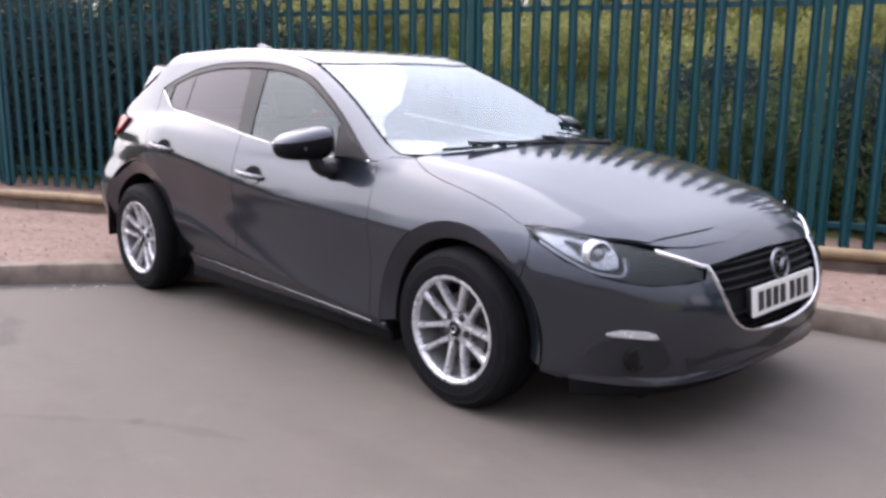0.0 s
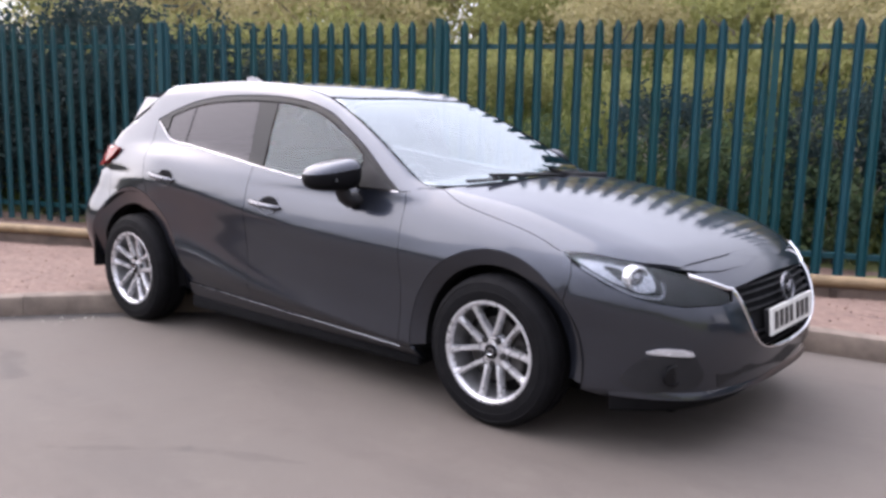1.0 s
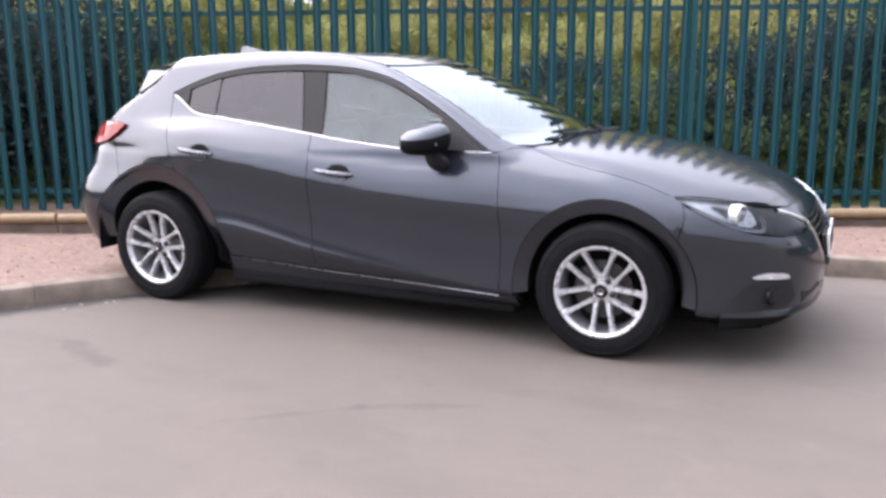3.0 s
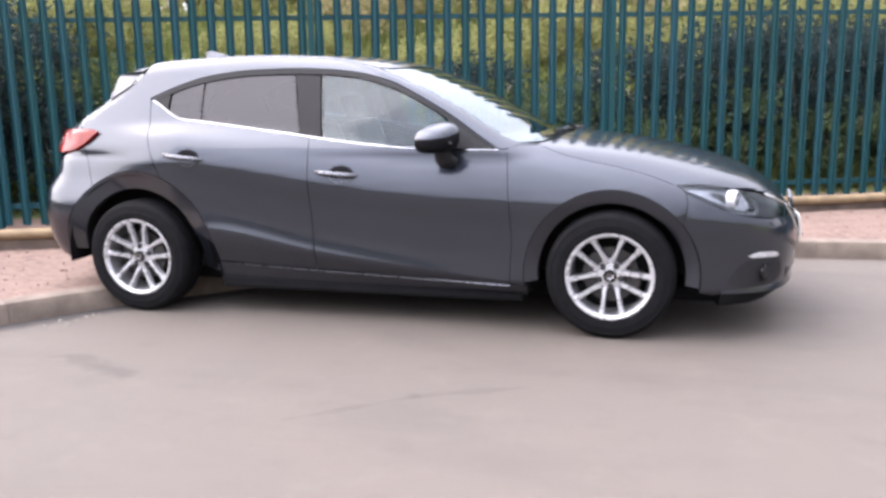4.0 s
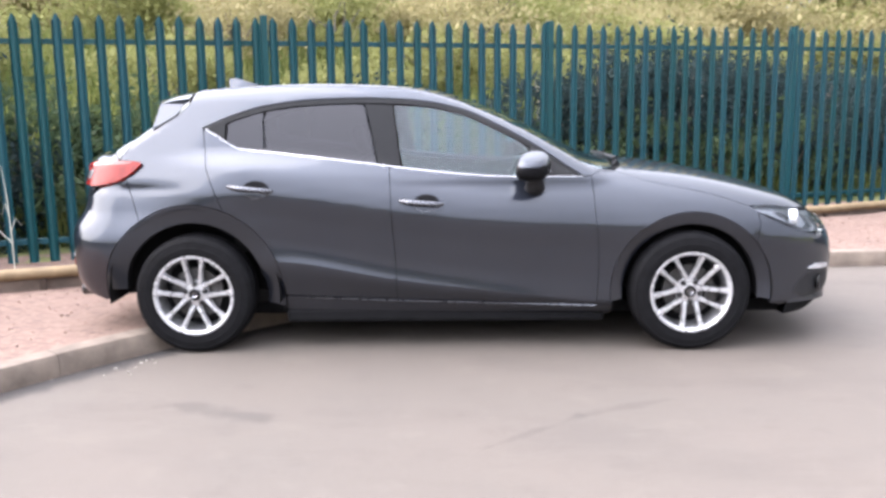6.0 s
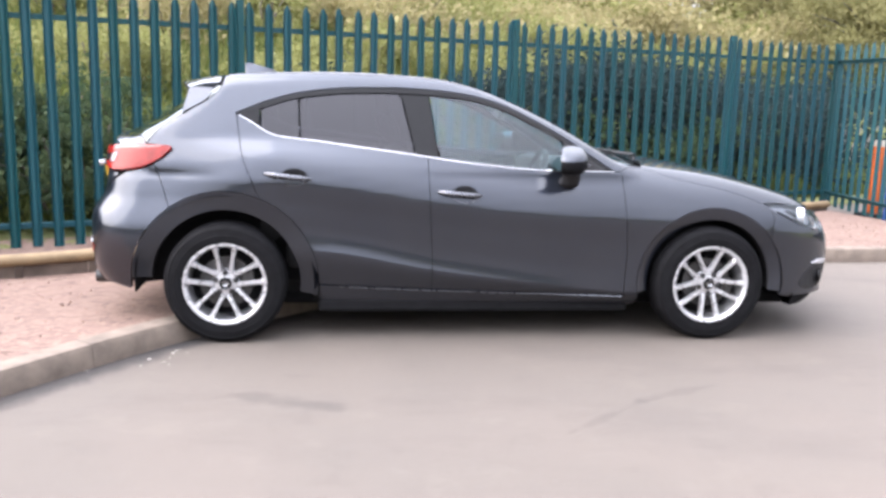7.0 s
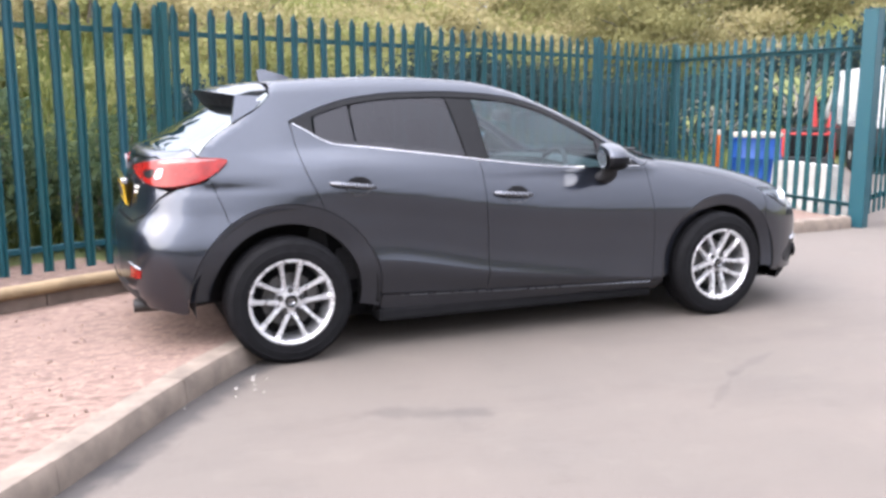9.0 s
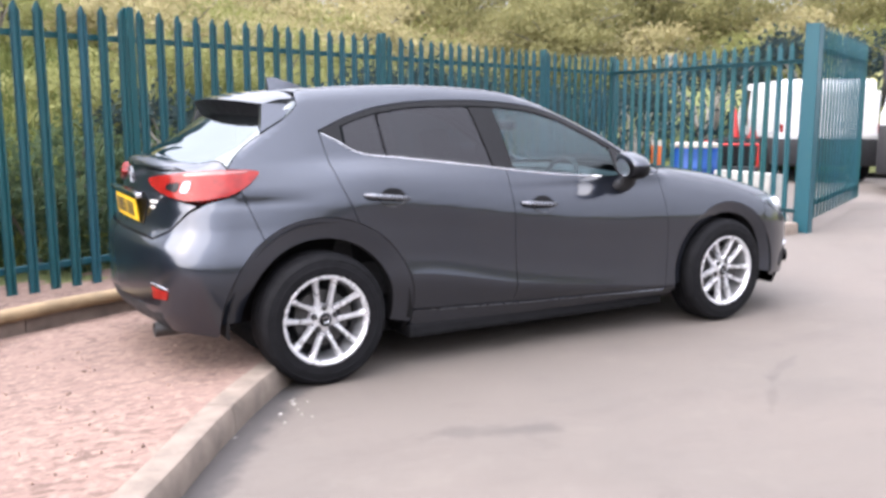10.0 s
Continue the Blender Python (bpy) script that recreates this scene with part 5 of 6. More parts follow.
# ---- palisade fence ----
def pale_mesh(height):
    """One W-shaped steel pale with a pointed, slightly splayed head."""
    cols = ((-0.038, 0.0, 0.070), (-0.026, 0.015, 0.040), (-0.010, 0.003, 0.010), (0.0, 0.0, 0.0), (0.010, 0.003, 0.010), (0.026, 0.015, 0.040), (0.038, 0.0, 0.070))
    me = bpy.data.meshes.new("pale")
    verts, faces = [], []
    n = len(cols)
    for back in (0, 1):
        for x, y, drop in cols:
            verts += [(x, y + back * 0.003, 0.0), (x, y + back * 0.003, height - 0.16), (x * 0.96, y - 0.004 + back * 0.003, height - drop)]
    for i in range(n - 1):
        for j in range(2):
            a, b = i * 3 + j, (i + 1) * 3 + j
            faces.append((a, b, b + 1, a + 1))
            faces.append((a + 1 + 3 * n, b + 1 + 3 * n, b + 3 * n, a + 3 * n))
        a, b = i * 3 + 2, (i + 1) * 3 + 2
        faces.append((a, b, b + 3 * n, a + 3 * n))
    for i in (0, n - 1):
        for j in range(2):
            a = i * 3 + j
            f = (a, a + 1, a + 1 + 3 * n, a + 3 * n)
            faces.append(f if i == 0 else f[::-1])
    me.from_pydata(verts, [], faces)
    me.materials.append(FENCE_GREEN)
    return me


def fence_green():
    n = Nodes("green_steel_pales")
    rnd = n.add("ShaderNodeObjectInfo").outputs["Random"]
    c = n.mix(rnd, (0.0045, 0.0465, 0.0520), (0.0080, 0.0520, 0.0690))
    c = n.mix(n.range(n.noise(7, 6), 0.55, 0.8, 0, 0.5), c, (0.0200, 0.0616, 0.0580))
    return n.set(Base_Color=c, Roughness=0.45, Specular_IOR_Level=0.3)


FENCE_GREEN = fence_green()
PALE = pale_mesh(2.02)
GATE_PALE = pale_mesh(2.20)


def fence_bay(a, b, count, base, first=0.5):
    """A bay between two posts: two rails behind, with pales bolted to their front."""
    a, b = Vector(a), Vector(b)
    d = (b - a)
    ang = math.degrees(math.atan2(d.y, d.x))
    bay = thing("palisade_fence_bay", "green steel palisade fence bay with pointed pales", "fence", pose(a.x, a.y, base, 0, 0, ang), "fence bays along the bed")
    run = d.length
    for z in (0.17, 1.80):
        bm = bmesh.new()
        box(bm, (0.03, 0.030, z - 0.022), (run - 0.03, 0.036, z + 0.022), 0.001)
        box(bm, (0.03, 0.036, z + 0.016), (run - 0.03, 0.072, z + 0.022), 0.001)
        part("rail", bm, FENCE_GREEN, bay)
    for i in range(count):
        ob = new("pale", PALE)
        ob.parent = bay
        ob.matrix_local = pose((i + first) * run / count, random.uniform(-0.002, 0.002), random.uniform(-0.006, 0.006), random.uniform(-0.25, 0.25), random.uniform(-0.35, 0.35), 0)
    return bay


def fence_post(x, y, base, height, ang, label="green steel fence post of I section", wide=0.055):
    post = thing("fence_post", label, "fence post", pose(x, y, base, 0, 0, ang), "fence posts")
    bm = bmesh.new()
    box(bm, (-wide / 2, -0.004, -0.1), (wide / 2, 0.003, height), 0.001)
    part("flange", bm, FENCE_GREEN, post)
    bm = bmesh.new()
    box(bm, (-wide / 2, 0.060, -0.1), (wide / 2, 0.067, height), 0.001)
    part("flange", bm, FENCE_GREEN, post)
    bm = bmesh.new()
    box(bm, (-0.003, 0.003, -0.1), (0.003, 0.060, height - 0.01), 0)
    part("web", bm, FENCE_GREEN, post)
    return post


BASE = 0.06
ang = math.degrees(math.atan(FENCE_SLOPE))
POSTS = [-9.55, -6.90, -4.25, -1.59, 1.01, 3.80, 5.50]
for x in POSTS:
    fence_post(x, fence_y(x), BASE - 0.02, 2.06, ang)
for x0, x1 in zip(POSTS, POSTS[1:]):
    fence_bay((x0, fence_y(x0)), (x1, fence_y(x1)), round((x1 - x0) / 0.931 / 0.163), BASE)
CORNER = Vector((5.50, fence_y(5.50)))
GATE = Vector((5.30, 1.65))
fence_bay(GATE, CORNER, 20, BASE)


def square_post(x, y, height, ang):
    post = thing("gate_post", "stout square green steel gate post", "gate post", pose(x, y, 0, 0, 0, ang))
    bm = bmesh.new()
    box(bm, (-0.075, -0.075, -0.1), (0.075, 0.075, height), 0.006)
    part("shaft", bm, FENCE_GREEN, post)
    bm = bmesh.new()
    box(bm, (-0.079, -0.079, height - 0.002), (0.079, 0.079, height + 0.008), 0.003)
    part("cap", bm, FENCE_GREEN, post)
    for z in (0.35, 1.85):
        bm = bmesh.new()
        tube(bm, [(0.11, 0.02, z - 0.05), (0.11, 0.02, z + 0.05)], 0.018, 10)
        box(bm, (0.07, 0.008, z - 0.02), (0.11, 0.032, z + 0.02), 0.003)
        part("hinge", bm, STEEL, post)
    return post


square_post(GATE.x, GATE.y - 0.02, 2.24, 20)
leaf_end = Vector((8.75, 3.38))
d = leaf_end - GATE
run = d.length - 0.16
gate = thing("palisade_gate", "open green palisade gate leaf swung back into the yard", "gate", pose(GATE.x + d.normalized().x * 0.15, GATE.y + d.normalized().y * 0.15, 0.09, 0, 0, math.degrees(math.atan2(d.y, d.x))))
for lo, hi in (((0, 0.02, 0), (0.06, 0.08, 2.12)), ((run - 0.06, 0.02, 0), (run, 0.08, 2.12)), ((0.06, 0.02, 0.14), (run - 0.06, 0.07, 0.20)), ((0.06, 0.02, 1.90), (run - 0.06, 0.07, 1.96))):
    bm = bmesh.new()
    box(bm, lo, hi, 0.003)
    part("gate_frame", bm, FENCE_GREEN, gate)
for i in range(18):
    ob = new("pale", GATE_PALE)
    ob.parent = gate
    ob.matrix_local = pose((i + 0.5) * run / 18, 0, 0.0)


# ---- the yard beyond the side fence ----
BLUE_PLASTIC = plain("blue_drum_plastic", (0.0070, 0.0630, 0.2940), 0.42, vary=0.2, scale=6)
ORANGE = plain("orange_plastic", (0.5250, 0.1120, 0.0140), 0.5, vary=0.15)
RED = plain("red_paint", (0.2800, 0.0120, 0.0100), 0.6, vary=0.2)
CREAM = plain("cream_lid", (0.4340, 0.3920, 0.3360), 0.6, vary=0.2)
WHITE_PAINT = plain("white_van_paint", (0.5180, 0.5250, 0.5320), 0.25, vary=0.06, coat=0.6)
WHITE_BLOCK = plain("whitewashed_concrete", (0.4620, 0.4480, 0.4200), 0.85, vary=0.22, scale=5, bump=0.4)
DARK_GLASS = plain("dark_vehicle_glass", (0.0084, 0.0105, 0.0126), 0.06, vary=0.1, coat=0.5)

drum = thing("storage_drum", "blue plastic drum with pale lid behind the fence", "drum", pose(5.86, 3.83, 0.0))
bm = bmesh.new()
prof = [(0.001, 0.0), (0.30, 0.0), (0.315, 0.02), (0.315, 0.26), (0.328, 0.28), (0.328, 0.30), (0.315, 0.32), (0.315, 0.56), (0.328, 0.58), (0.328, 0.60), (0.315, 0.62), (0.31, 0.84), (0.295, 0.86), (0.001, 0.86)]
lathe(bm, prof, pose(0, 0, 0, 90, 0, 0), 40)
part("barrel", bm, BLUE_PLASTIC, drum, smooth=35)
bm = bmesh.new()
lathe(bm, [(0.001, 0.915), (0.27, 0.915), (0.325, 0.905), (0.33, 0.86), (0.32, 0.855)], pose(0, 0, 0, 90, 0, 0), 40)
part("lid", bm, CREAM, drum, smooth=35)
rack = thing("barrier_stand", "orange plastic barrier posts beside the drum", "barrier", pose(5.74, 4.36, 0))
for k in range(2):
    bm = bmesh.new()
    tube(bm, [(0, 0.11 * k, 0.0), (0, 0.11 * k, 0.90)], 0.042, 14)
    part("post", bm, ORANGE, rack, smooth=40)
    bm = bmesh.new()
    lathe(bm, [(0.001, 0.935), (0.036, 0.93), (0.045, 0.90), (0.045, 0.86)], pose(0, 0.11 * k, 0, 90, 0, 0), 14)
    part("cap", bm, CREAM, rack, smooth=40)
bm = bmesh.new()
box(bm, (-0.14, -0.12, 0.0), (0.14, 0.24, 0.05), 0.01)
part("foot", bm, BLACK_PLASTIC, rack)


def barrier_block(x, y, ang):
    block = thing("barrier_block", "whitewashed concrete barrier block inside the fence", "concrete block", pose(x, y, 0, 0, 0, ang), "barrier blocks")
    bm = bmesh.new()
    loft_rows = [[(s, -0.24, 0.0), (s, -0.22, 0.08), (s, -0.13, 0.30), (s, -0.10, 0.58), (s, 0.10, 0.58), (s, 0.13, 0.30), (s, 0.22, 0.08), (s, 0.24, 0.0)] for s in (-0.47, -0.46, 0.46, 0.47)]
    g = loft(bm, loft_rows, True)
    bm.faces.new(g[0])
    bm.faces.new(g[-1])
    part("body", bm, WHITE_BLOCK, block)
    bm = bmesh.new()
    box(bm, (-0.10, -0.245, 0.0), (0.10, -0.21, 0.06), 0.004)
    part("slot", bm, UNDER, block)
    return block


barrier_block(5.78, 2.86, 86)

# a small flatbed trolley with a red frame and fuel cans
trolley = thing("yard_trolley", "black yard trolley with a red tubular frame", "trolley", pose(8.75, 5.85, 0, 0, 0, 48))
bm = bmesh.new()
box(bm, (-0.75, -0.38, 0.34), (0.75, 0.38, 0.44), 0.015)
part("deck", bm, BLACK_PLASTIC, trolley)
for sx in (-0.72, 0.0, 0.72):
    bm = bmesh.new()
    tube(bm, [(sx, -0.36, 0.44), (sx, -0.36, 0.80), (sx, 0.36, 0.80), (sx, 0.36, 0.44)], 0.022, 8)
    part("hoop", bm, RED, trolley, smooth=50)
for sx in (-0.5, 0.5):
    for sy in (-0.40, 0.40):
        bm = bmesh.new()
        lathe(bm, [(0.05, -0.05), (0.16, -0.05), (0.175, -0.02), (0.175, 0.02), (0.16, 0.05), (0.05, 0.05)], pose(sx, sy, 0.175), 24, True)
        part("trolley_wheel", bm, RUBBER, trolley, smooth=40)
bm = bmesh.new()
box(bm, (-0.55, -0.28, 0.44), (0.55, 0.28, 0.86), 0.03)
part("load_box", bm, UNDER, trolley)
for k, (x, y, h) in enumerate(((8.98, 6.45, 1.32), (8.90, 5.98, 1.14))):
    cone = thing("traffic_cone", "red traffic cone stacked on the trolley load", "traffic cone", pose(x + 0.25, y - 0.25, 0.86 if k == 0 else 0.861))
    bm = bmesh.new()
    lathe(bm, [(0.001, h - 0.80), (0.018, h - 0.80), (0.075, 0.03), (0.11, 0.03), (0.11, 0.0)], pose(0, 0, 0, 90, 0, 0), 20)
    part("cone_body", bm, RED, cone, smooth=40)
    bm = bmesh.new()
    box(bm, (-0.14, -0.14, 0.0), (0.14, 0.14, 0.025), 0.006)
    part("cone_base", bm, BLACK_PLASTIC, cone)


def vehicle(name, label, at, paint, lower, size, waist, nose, windows=True, back=True):
    """A parked van or off-roader: shell, dark lower half, windows and wheels."""
    length, width, height = size
    ob = thing(name, label, name.split("_")[-1], at)
    hl, hw = length / 2, width / 2
    bm = bmesh.new()
    prof = [(-hl, 0.42), (-hl, waist), (-hl + 0.06, waist + 0.1), (-hl + 0.16, height - 0.08), (-hl + 0.30, height), (hl - nose - 0.55, height), (hl - nose - 0.30, height - 0.08), (hl - nose + 0.12, waist + 0.02), (hl - 0.15, waist - 0.06), (hl, waist - 0.25), (hl, 0.42)]
    rows = []
    for y, inset in ((-hw, 0.05), (-hw, 0.0), (hw, 0.0), (hw, 0.05)):
        rows.append([(x, y * (0.90 if z > waist + 0.05 else 1.0), z) for x, z in prof])
    g = loft(bm, [rows[1], rows[2]], True)
    bm.faces.new(g[0])
    bm.faces.new(g[1])
    bmesh.ops.bevel(bm, geom=[e for e in bm.edges], offset=0.03, segments=2, profile=0.5, affect="EDGES")
    part("shell", bm, paint, ob, smooth=30)
    bm = bmesh.new()
    box(bm, (-hl - 0.02, -hw - 0.012, 0.32), (hl + 0.02, hw + 0.012, lower), 0.05)
    part("lower_body", bm, BLACK_PLASTIC, ob, smooth=30)
    for sy in (-1, 1):
        for x0, x1 in ((-hl + 0.35, -0.15), (0.35, hl - nose - 0.40))[0 if windows else 1:]:
            bm = bmesh.new()
            y0, y1 = sy * hw * 0.985, sy * hw * 0.915
            loft(bm, [[(x0, y0 + sy * 0.012, waist + 0.08), (x1, y0 + sy * 0.012, waist + 0.08)], [(x0 + 0.04, y1 + sy * 0.008, height - 0.14), (x1 - 0.06, y1 + sy * 0.008, height - 0.14)]])
            part("side_window", bm, DARK_GLASS, ob)
        for sx in (-hl + 0.85, hl - 0.85):
            bm = bmesh.new()
            lathe(bm, [(0.16, -0.11), (0.33, -0.11), (0.36, -0.07), (0.36, 0.07), (0.33, 0.11), (0.16, 0.11)], pose(sx, sy * (hw - 0.09), 0.36), 32, True)
            part("wheel", bm, RUBBER, ob, smooth=40)
            bm = bmesh.new()
            lathe(bm, [(0.001, sy * 0.10), (0.20, sy * 0.10), (0.22, sy * 0.06)], pose(sx, sy * (hw - 0.09), 0.36), 24)
            part("wheel_trim", bm, ALLOY, ob, smooth=40)
    if back:
        bm = bmesh.new()
        box(bm, (-hl - 0.012, -hw * 0.75, waist + 0.10), (-hl + 0.10, hw * 0.75, height - 0.25), 0.01)
        part("back_window", bm, DARK_GLASS, ob)
    else:
        for sy in (-1, 1):
            bm = bmesh.new()
            box(bm, (-hl - 0.02, min(sy * 0.01, sy * (hw - 0.08)), lower + 0.03), (-hl + 0.02, max(sy * 0.01, sy * (hw - 0.08)), height - 0.22), 0.008)
            part("rear_door", bm, paint, ob)
            bm = bmesh.new()
            box(bm, (-hl - 0.03, sy * (hw - 0.06) - 0.03, waist - 0.06), (-hl + 0.02, sy * (hw - 0.06) + 0.03, waist + 0.10), 0.01)
            part("rear_lamp", bm, RED_LENS, ob)
    return ob


vehicle("panel_van", "white panel van with black lower body parked in the yard", pose(12.75, 7.75, 0, 0, 0, 54), WHITE_PAINT, 0.84, (4.5, 1.85, 1.92), 1.0, 0.9, False, False)
vehicle("white_truck", "white high-roofed van with dark lower body parked in the yard", pose(12.4, 2.45, 0, 0, 0, -56), WHITE_PAINT, 1.12, (5.2, 2.0, 2.45), 1.3, 0.8, False)


# ---- the bank, shrubs and trees behind the fence ----
def grass_material():
    n = Nodes("dry_grass_bank")
    c = n.mix(n.range(n.noise(0.5, 6), 0.35, 0.65, 0, 1), (0.0900, 0.1150, 0.0330), (0.2050, 0.2000, 0.0720))
    c = n.mix(n.range(n.noise(7, 6), 0.4, 0.75, 0, 0.8), c, (0.0900, 0.1000, 0.0300))
    n.bump(n.noise(25, 5), 0.9, 0.08)
    return n.set(Base_Color=c, Roughness=0.95)


GRASS = grass_material()
LEAF_DARK = leafy("dark_hedge_leaves", (0.0170, 0.0310, 0.0340), (0.0330, 0.0520, 0.0500))
LEAF_GREEN = leafy("shrub_leaves", (0.0380, 0.0640, 0.0340), (0.0740, 0.1000, 0.0460))
LEAF_LIGHT = leafy("yellow_green_leaves", (0.1800, 0.1900, 0.0680), (0.2700, 0.2700, 0.1080))
LEAF_DRY = leafy("dry_brown_leaves", (0.2700, 0.2350, 0.1180), (0.3700, 0.3250, 0.1720))
LEAF_OLIVE = leafy("dull_olive_leaves", (0.160, 0.155, 0.066), (0.25, 0.23, 0.105))
BARK = plain("grey_bark", (0.0910, 0.0770, 0.0630), 0.9, vary=0.35, scale=9, bump=0.6)
PALE_BARK = plain("pale_bark", (0.2380, 0.2170, 0.1890), 0.85, vary=0.3, scale=9, bump=0.4)


def bank_height(s, d):
    """Flat behind the fence, then a slope that levels off; it swings round the end of the yard."""
    d0 = 1.1 + 4.6 * min(max((s - 9.5) / 4.0, 0), 1)
    h = max(0.50 * max(0.0, d - d0), 0.50 * max(0.0, s - 18))
    h = 3.3 * (1 - math.exp(-h / 3.3))
    return 0.02 + h + (0.25 * noise.noise((s * 0.35, d * 0.35, 0)) + 0.08 * noise.noise((s * 1.3, d * 1.3, 2))) * min(h, 1)


def plan(s, d):
    p = Vector((FENCE_A.x, FENCE_A.y, 0)) + ALONG * s + AWAY * d
    return Vector((p.x, p.y, bank_height(s, d)))


bm = bmesh.new()
loft(bm, [[plan(s, d) for d in (0.25, 0.6, 1.0, 1.5, 2, 2.6, 3.2, 4, 5, 6, 7.5, 9, 11, 13, 16, 20, 26, 34, 50)] for s in np.arange(-34, 52, 0.9)])
loft(bm, [[plan(s, d) for d in (-34, -26, -18, -12, -8, -5, -3, -1.5, 0.25)] for s in np.arange(18.2, 52, 0.9)])
tagged(part("bank", bm, GRASS, smooth=60), "overgrown dry grass bank rising behind the fence", "bank", kind="structure")


def leaves(name, count, seed, radii, size, material, parent=None, clumps=26, hollow=0.55):
    """Many small bent leaves gathered in clumps over an uneven crown."""
    rng = np.random.default_rng(seed)
    heart = rng.normal(size=(clumps, 3))
    heart /= np.linalg.norm(heart, axis=1)[:, None]
    heart *= rng.uniform(hollow, 1.0, (clumps, 1)) * np.array(radii)
    reach = rng.uniform(0.20, 0.45, clumps)
    which = rng.integers(0, clumps, count)
    p = heart[which] + rng.normal(size=(count, 3)) * (reach[which] * 0.55)[:, None] * np.array(radii)
    p[:, 2] += radii[2]
    p[:, 2] = np.maximum(p[:, 2], 0.03)
    u = rng.normal(size=(count, 3))
    u /= np.linalg.norm(u, axis=1)[:, None]
    w = np.cross(u, rng.normal(size=(count, 3)))
    w /= np.linalg.norm(w, axis=1)[:, None]
    s = (size * rng.uniform(0.55, 1.4, count))[:, None]
    n = np.cross(u, w)
    quad = np.stack((p - u * s, p + w * s * 0.42 + n * s * 0.12, p + u * s, p - w * s * 0.42 + n * s * 0.12), 1).reshape(-1, 3)
    me = bpy.data.meshes.new(name)
    me.vertices.add(count * 4)
    me.vertices.foreach_set("co", quad.ravel())
    me.loops.add(count * 4)
    me.loops.foreach_set("vertex_index", np.arange(count * 4, dtype=np.int32))
    me.polygons.add(count)
    me.polygons.foreach_set("loop_start", np.arange(0, count * 4, 4, dtype=np.int32))
    me.update(calc_edges=True)
    me.materials.append(material)
    ob = new(name, me)
    if parent:
        ob.parent = parent
    return ob


def shrub(label, at, radii, count, size, material, seed, bark=BARK, stems=7):
    ob = thing("shrub", label, "shrub", at, "shrubs behind the fence")
    rng = random.Random(seed)
    bm = bmesh.new()
    for _ in range(stems):
        a = rng.uniform(0, 6.28)
        r = rng.uniform(0.2, 0.8)
        top = Vector((math.cos(a) * radii[0] * r, math.sin(a) * radii[1] * r, radii[2] * rng.uniform(1.0, 1.9)))
        mid = top * 0.5 + Vector((rng.uniform(-0.1, 0.1), rng.uniform(-0.1, 0.1), 0.1))
        tube(bm, [(rng.uniform(-0.08, 0.08), rng.uniform(-0.08, 0.08), -0.15), mid, top], [0.022, 0.015, 0.006], 5)
    part("woody_stem", bm, bark, ob, smooth=60)
    leaves("foliage", count, seed, radii, size, material, ob)
    return ob


def tree(label, at, height, spread, count, size, material, seed):
    ob = thing("tree", label, "tree", at, "trees on the bank")
    rng = random.Random(seed)
    bm = bmesh.new()
    tube(bm, [(0, 0, -0.3), (0.05, 0.02, height * 0.2), (-0.04, 0.06, height * 0.45), (0.08, 0, height * 0.8)], [height * 0.035, height * 0.026, height * 0.018, height * 0.006], 9)
    for k in range(9):
        a, z = k * 2.4 + rng.uniform(-0.4, 0.4), height * rng.uniform(0.22, 0.7)
        r = spread * rng.uniform(0.5, 0.95)
        tube(bm, [(0, 0, z), (math.cos(a) * r * 0.5, math.sin(a) * r * 0.5, z + height * 0.10), (math.cos(a) * r, math.sin(a) * r, z + height * 0.16)], [height * 0.012, height * 0.008, height * 0.003], 6)
    part("trunk", bm, BARK, ob, smooth=60)
    crown = leaves("crown", count, seed, (spread, spread, height * 0.42), size, material, ob, clumps=44, hollow=0.3)
    crown.location = (0, 0, height * 0.18)
    return ob


def standing(s, d, sink=0.04):
    p = plan(s, d)
    return pose(p.x, p.y, p.z - sink, 0, 0, (s * 137) % 360)


def tufts(count, seed, s_range, d_range):
    """Long bent grass blades over the bank as one mesh."""
    rng = np.random.default_rng(seed)
    verts, faces = [], []
    for _ in range(count):
        p = plan(rng.uniform(*s_range), d_range[0] + (d_range[1] - d_range[0]) * rng.uniform() ** 1.4)
        a, h, w = rng.uniform(0, 6.28), rng.uniform(0.16, 0.42), rng.uniform(0.008, 0.020)
        lean = rng.uniform(0.2, 0.9) * h
        u, v = Vector((math.cos(a), math.sin(a), 0)), Vector((-math.sin(a), math.cos(a), 0))
        b = len(verts)
        mid, tip = p + u * lean * 0.35 + Vector((0, 0, h * 0.65)), p + u * lean + Vector((0, 0, h))
        verts += [p - v * w - Vector((0, 0, 0.03)), p + v * w - Vector((0, 0, 0.03)), mid + v * w * 0.8, mid - v * w * 0.8, tip]
        faces += [(b, b + 1, b + 2, b + 3), (b + 3, b + 2, b + 4)]
    me = bpy.data.meshes.new("bank_grass")
    me.from_pydata(verts, [], faces)
    me.materials.append(leafy("long_dry_grass", (0.095, 0.125, 0.036), (0.200, 0.210, 0.072)))
    return tagged(new("bank_grass", me), "long yellow-green grass over the bank", "grass", kind="stuff")


tufts(42000, 77, (-3.5, 19.0), (1.0, 9.5))


# dark hedge behind the far end of the fence, thinning into shrubs
def row_of(proto, places):
    for s, d, sc in places:
        c = copy_thing(proto, standing(s, d))
        c.scale = (sc, sc, sc)


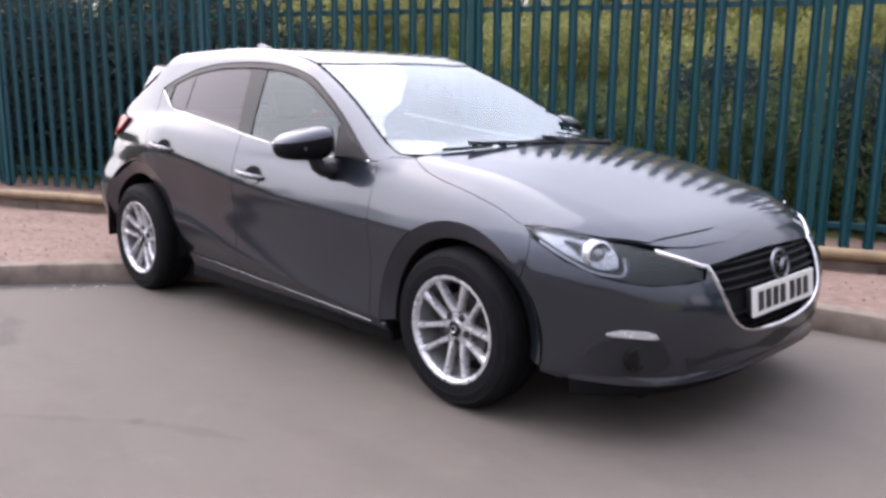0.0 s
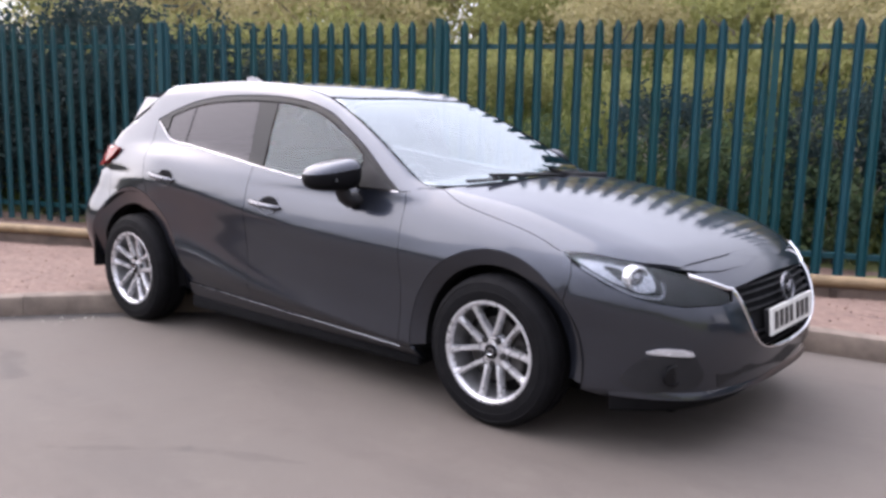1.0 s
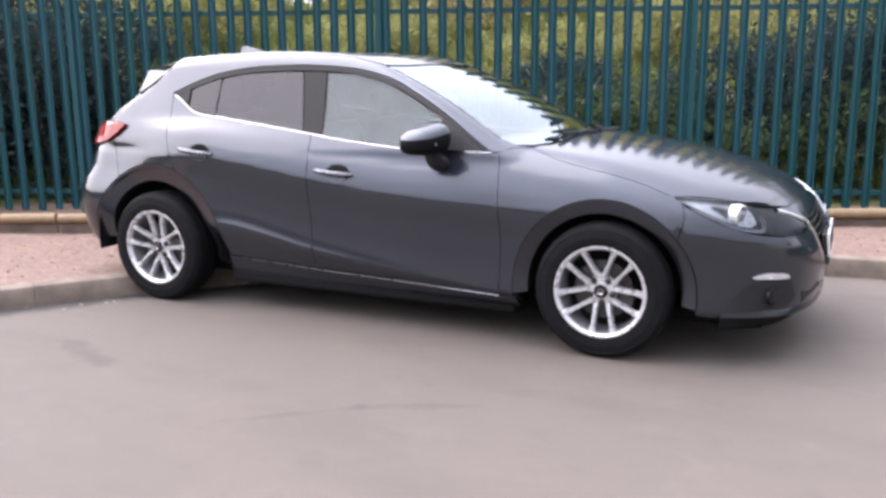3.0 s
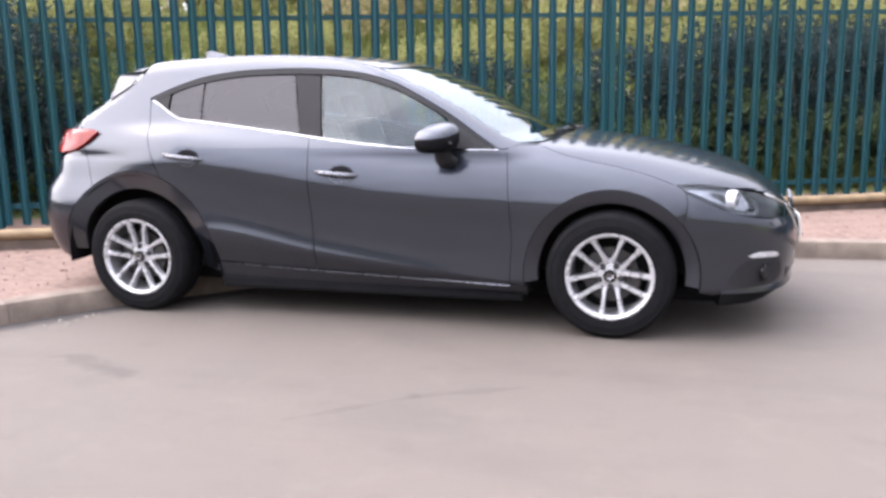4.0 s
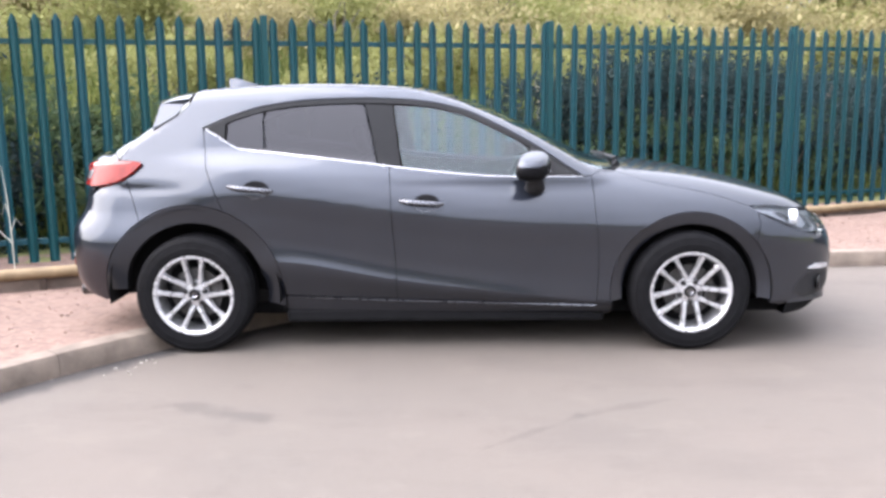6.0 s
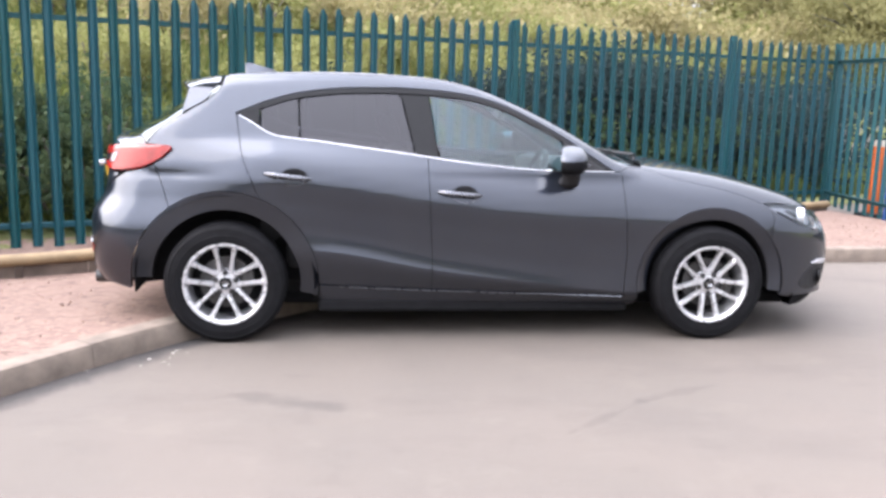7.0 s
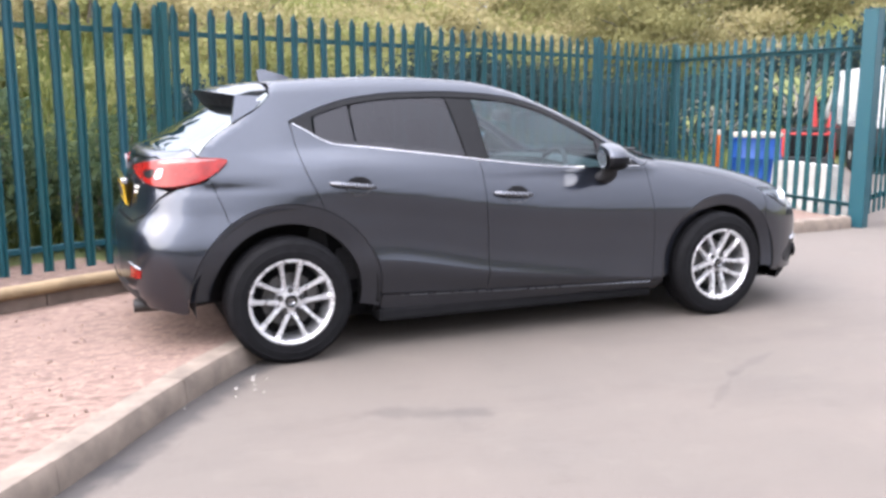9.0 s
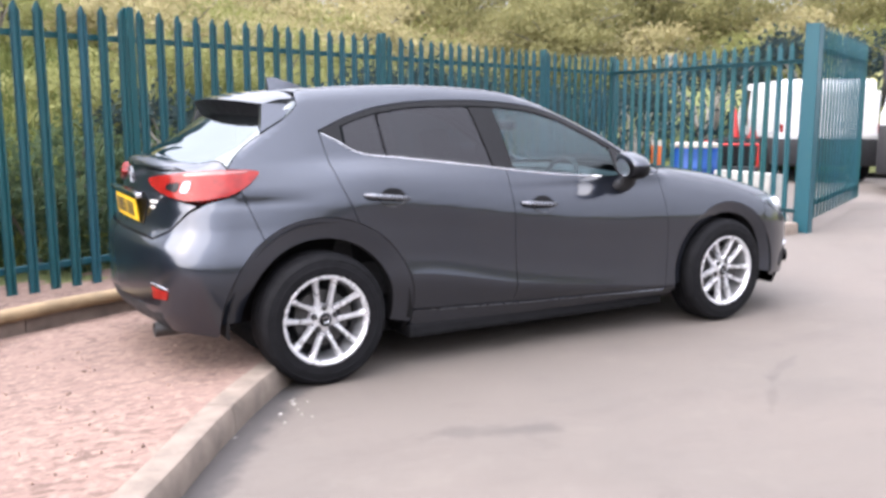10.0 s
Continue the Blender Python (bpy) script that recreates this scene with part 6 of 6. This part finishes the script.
row_of(shrub("dense dark evergreen shrub behind the fence", standing(-5.2, 1.15), (1.0, 0.75, 1.05), 5200, 0.050, LEAF_DARK, 21),
       ((-3.7, 1.2, 1.05), (-2.2, 1.05, 1.05), (-0.8, 1.25, 1.05), (0.4, 1.1, 0.62), (-6.8, 1.3, 1.1), (-8.4, 1.2, 1.0), (11.6, 1.3, 0.75), (12.6, 2.4, 0.85), (-9.6, 1.9, 1.1), (-7.6, 2.0, 1.15), (-5.8, 2.1, 1.15), (-4.4, 2.0, 1.1), (-3.0, 2.1, 1.15), (-1.5, 1.9, 1.05), (-0.3, 2.0, 0.8), (6.0, 1.6, 0.55), (7.2, 1.7, 0.82), (8.4, 1.7, 0.85), (9.4, 1.9, 0.75), (10.2, 1.4, 0.6), (10.8, 2.2, 0.85), (11.4, 3.2, 0.8), (12.2, 3.9, 0.8), (13.0, 5.0, 0.85), (14.2, 5.6, 0.9), (13.6, 3.4, 0.7)))
row_of(shrub("leafy green shrub against the fence", standing(4.0, 1.05), (0.85, 0.6, 0.52), 3000, 0.042, LEAF_GREEN, 33),
       ((5.2, 1.35, 1.05), (6.3, 1.0, 0.85), (7.4, 1.3, 1.0), (8.6, 1.15, 0.9), (9.8, 1.5, 1.05), (2.6, 1.0, 0.9), (11.2, 2.4, 1.1), (1.5, 1.2, 1.05), (0.7, 1.8, 1.15), (3.2, 1.6, 0.95), (2.0, 1.9, 1.0)))
row_of(shrub("dark scrub with bare stems behind the fence", standing(4.7, 2.2), (0.9, 0.8, 0.55), 2600, 0.042, LEAF_DARK, 35, PALE_BARK, 12),
       ((6.6, 2.1, 1.1), (8.2, 2.2, 1.15), (9.4, 2.6, 1.2), (10.6, 3.4, 1.2), (12.4, 5.2, 1.2), (14.0, 6.2, 1.3), (16.0, 6.4, 1.3), (13.2, 3.4, 1.5), (15.0, 3.2, 1.7), (17.2, 3.0, 1.8), (19.2, 2.2, 1.8), (20.6, 0.2, 1.9), (21.5, -2.0, 1.9)))
row_of(shrub("yellow-green bush on the grass bank", standing(2.2, 4.4), (1.2, 1.0, 0.45), 5600, 0.040, LEAF_LIGHT, 41),
       ((4.6, 4.0, 0.9), (6.4, 5.0, 1.1), (8.4, 4.4, 0.9), (10.2, 6.6, 1.2), (12.6, 8.4, 1.3), (15.2, 9.4, 1.4), (-0.6, 5.2, 1.2), (-4, 5.6, 1.3), (18.5, 9.5, 1.5), (22, 8, 1.6),
        (-8.5, 5.4, 1.3), (5.4, 8.0, 1.5), (9.0, 9.0, 1.5), (26, 3, 1.6), (29, 0, 1.7), (27, 7, 1.7), (31, -5, 1.8), (2.0, 9.0, 1.5), (12, 12, 1.7), (16, 14, 1.9)) + tuple((s, 12.0 + 1.2 * (k % 2), 1.75 + 0.25 * (k % 3)) for k, s in enumerate(range(-11, 28, 4))))
row_of(shrub("dry brown scrub high on the bank", standing(3.4, 6.6), (1.4, 1.2, 0.55), 5600, 0.044, LEAF_DRY, 43),
       ((7.4, 6.8, 1.2), (11.4, 9.0, 1.2), (13.8, 10.5, 1.5), (17.0, 11.0, 1.6), (20.5, 11.0, 1.6), (-2.0, 8.0, 1.4), (-6.0, 9.0, 1.5), (25, 6, 1.6), (28, 3, 1.6), (30, 4, 1.8), (33, -1, 1.8), (8, 12, 1.7), (3.5, 12, 1.6), (23, 12, 1.8)) + tuple((s, 13.5 + 1.5 * (k % 2), 1.75 + 0.3 * (k % 3)) for k, s in enumerate(range(-12, 30, 3))))
row_of(tree("broad yellow-green tree on the bank", standing(8.0, 18.0), 3.0, 2.2, 9000, 0.085, LEAF_LIGHT, 51),
       ((13.0, 17.5, 1.05), (-6.0, 18.0, 1.1), (-13.0, 16.5, 1.1), (1.0, 18, 1.0)))
row_of(tree("spreading dull olive tree past the gate", standing(19.0, 17.0), 3.3, 2.3, 9000, 0.075, LEAF_OLIVE, 57),
       ((22.5, 12.5, 1.1), (25.0, 15.0, 1.2), (28.0, 8.0, 1.2), (33.0, 9.0, 1.2), (32, 3.5, 1.1), (38.0, 2.0, 1.2), (23.4, 8.6, 1.0), (25.4, 9.8, 1.1), (21.6, 8.2, 0.9), (27, 12, 1.1), (30, 0.5, 1.0), (27.5, 5.0, 1.0)))
# a bleached weed stalk in front of the pales
weed = thing("dry_weed", "bleached dry weed stalk in the bed before the fence", "weed", pose(-3.52, 1.36, 0.02))
STRAW = plain("bleached_straw", (0.42, 0.40, 0.34), 0.8)
bm = bmesh.new()
tube(bm, [(0.02, 0, -0.03), (0.015, 0.01, 0.30), (0.0, 0.02, 0.60), (-0.03, 0.03, 0.86)], [0.006, 0.005, 0.004, 0.002], 6)
part("stalk", bm, STRAW, weed, smooth=60)
for k, (dx, z0) in enumerate(((-0.20, 0.24), (0.08, 0.34), (-0.07, 0.46))):
    bm = bmesh.new()
    tube(bm, [(0.015, 0.01, z0), (0.015 + dx * 0.5, 0.02, z0 + 0.10), (0.015 + dx, 0.03, z0 + 0.07 - 0.03 * k)], [0.004, 0.003, 0.0015], 5)
    part("side_shoot", bm, STRAW, weed, smooth=60)
# ---- an unseen hedge added behind the camera, to darken the car's low reflections ----
hedge = thing("boundary_hedge", "unseen hedge ring added round the yard for the car's reflections", "hedge", pose(0, -4, 0))
bm = bmesh.new()
outline = ((-1.4, 0), (-1.5, 1.4), (-1.1, 2.5), (0, 3.0), (1.1, 2.5), (1.5, 1.4), (1.4, 0))
loft(bm, [[((24 + y + 0.4 * noise.noise((a * 9, k, 0))) * math.cos(a), (24 + y + 0.4 * noise.noise((a * 9, k, 0))) * math.sin(a), z * (1 + 0.12 * noise.noise((a * 14, k * 0.3, 5)))) for k, (y, z) in enumerate(outline)] for a in np.radians(np.arange(175, 346, 1.2))])
part("hedge_mass", bm, LEAF_OLIVE, hedge, smooth=60)
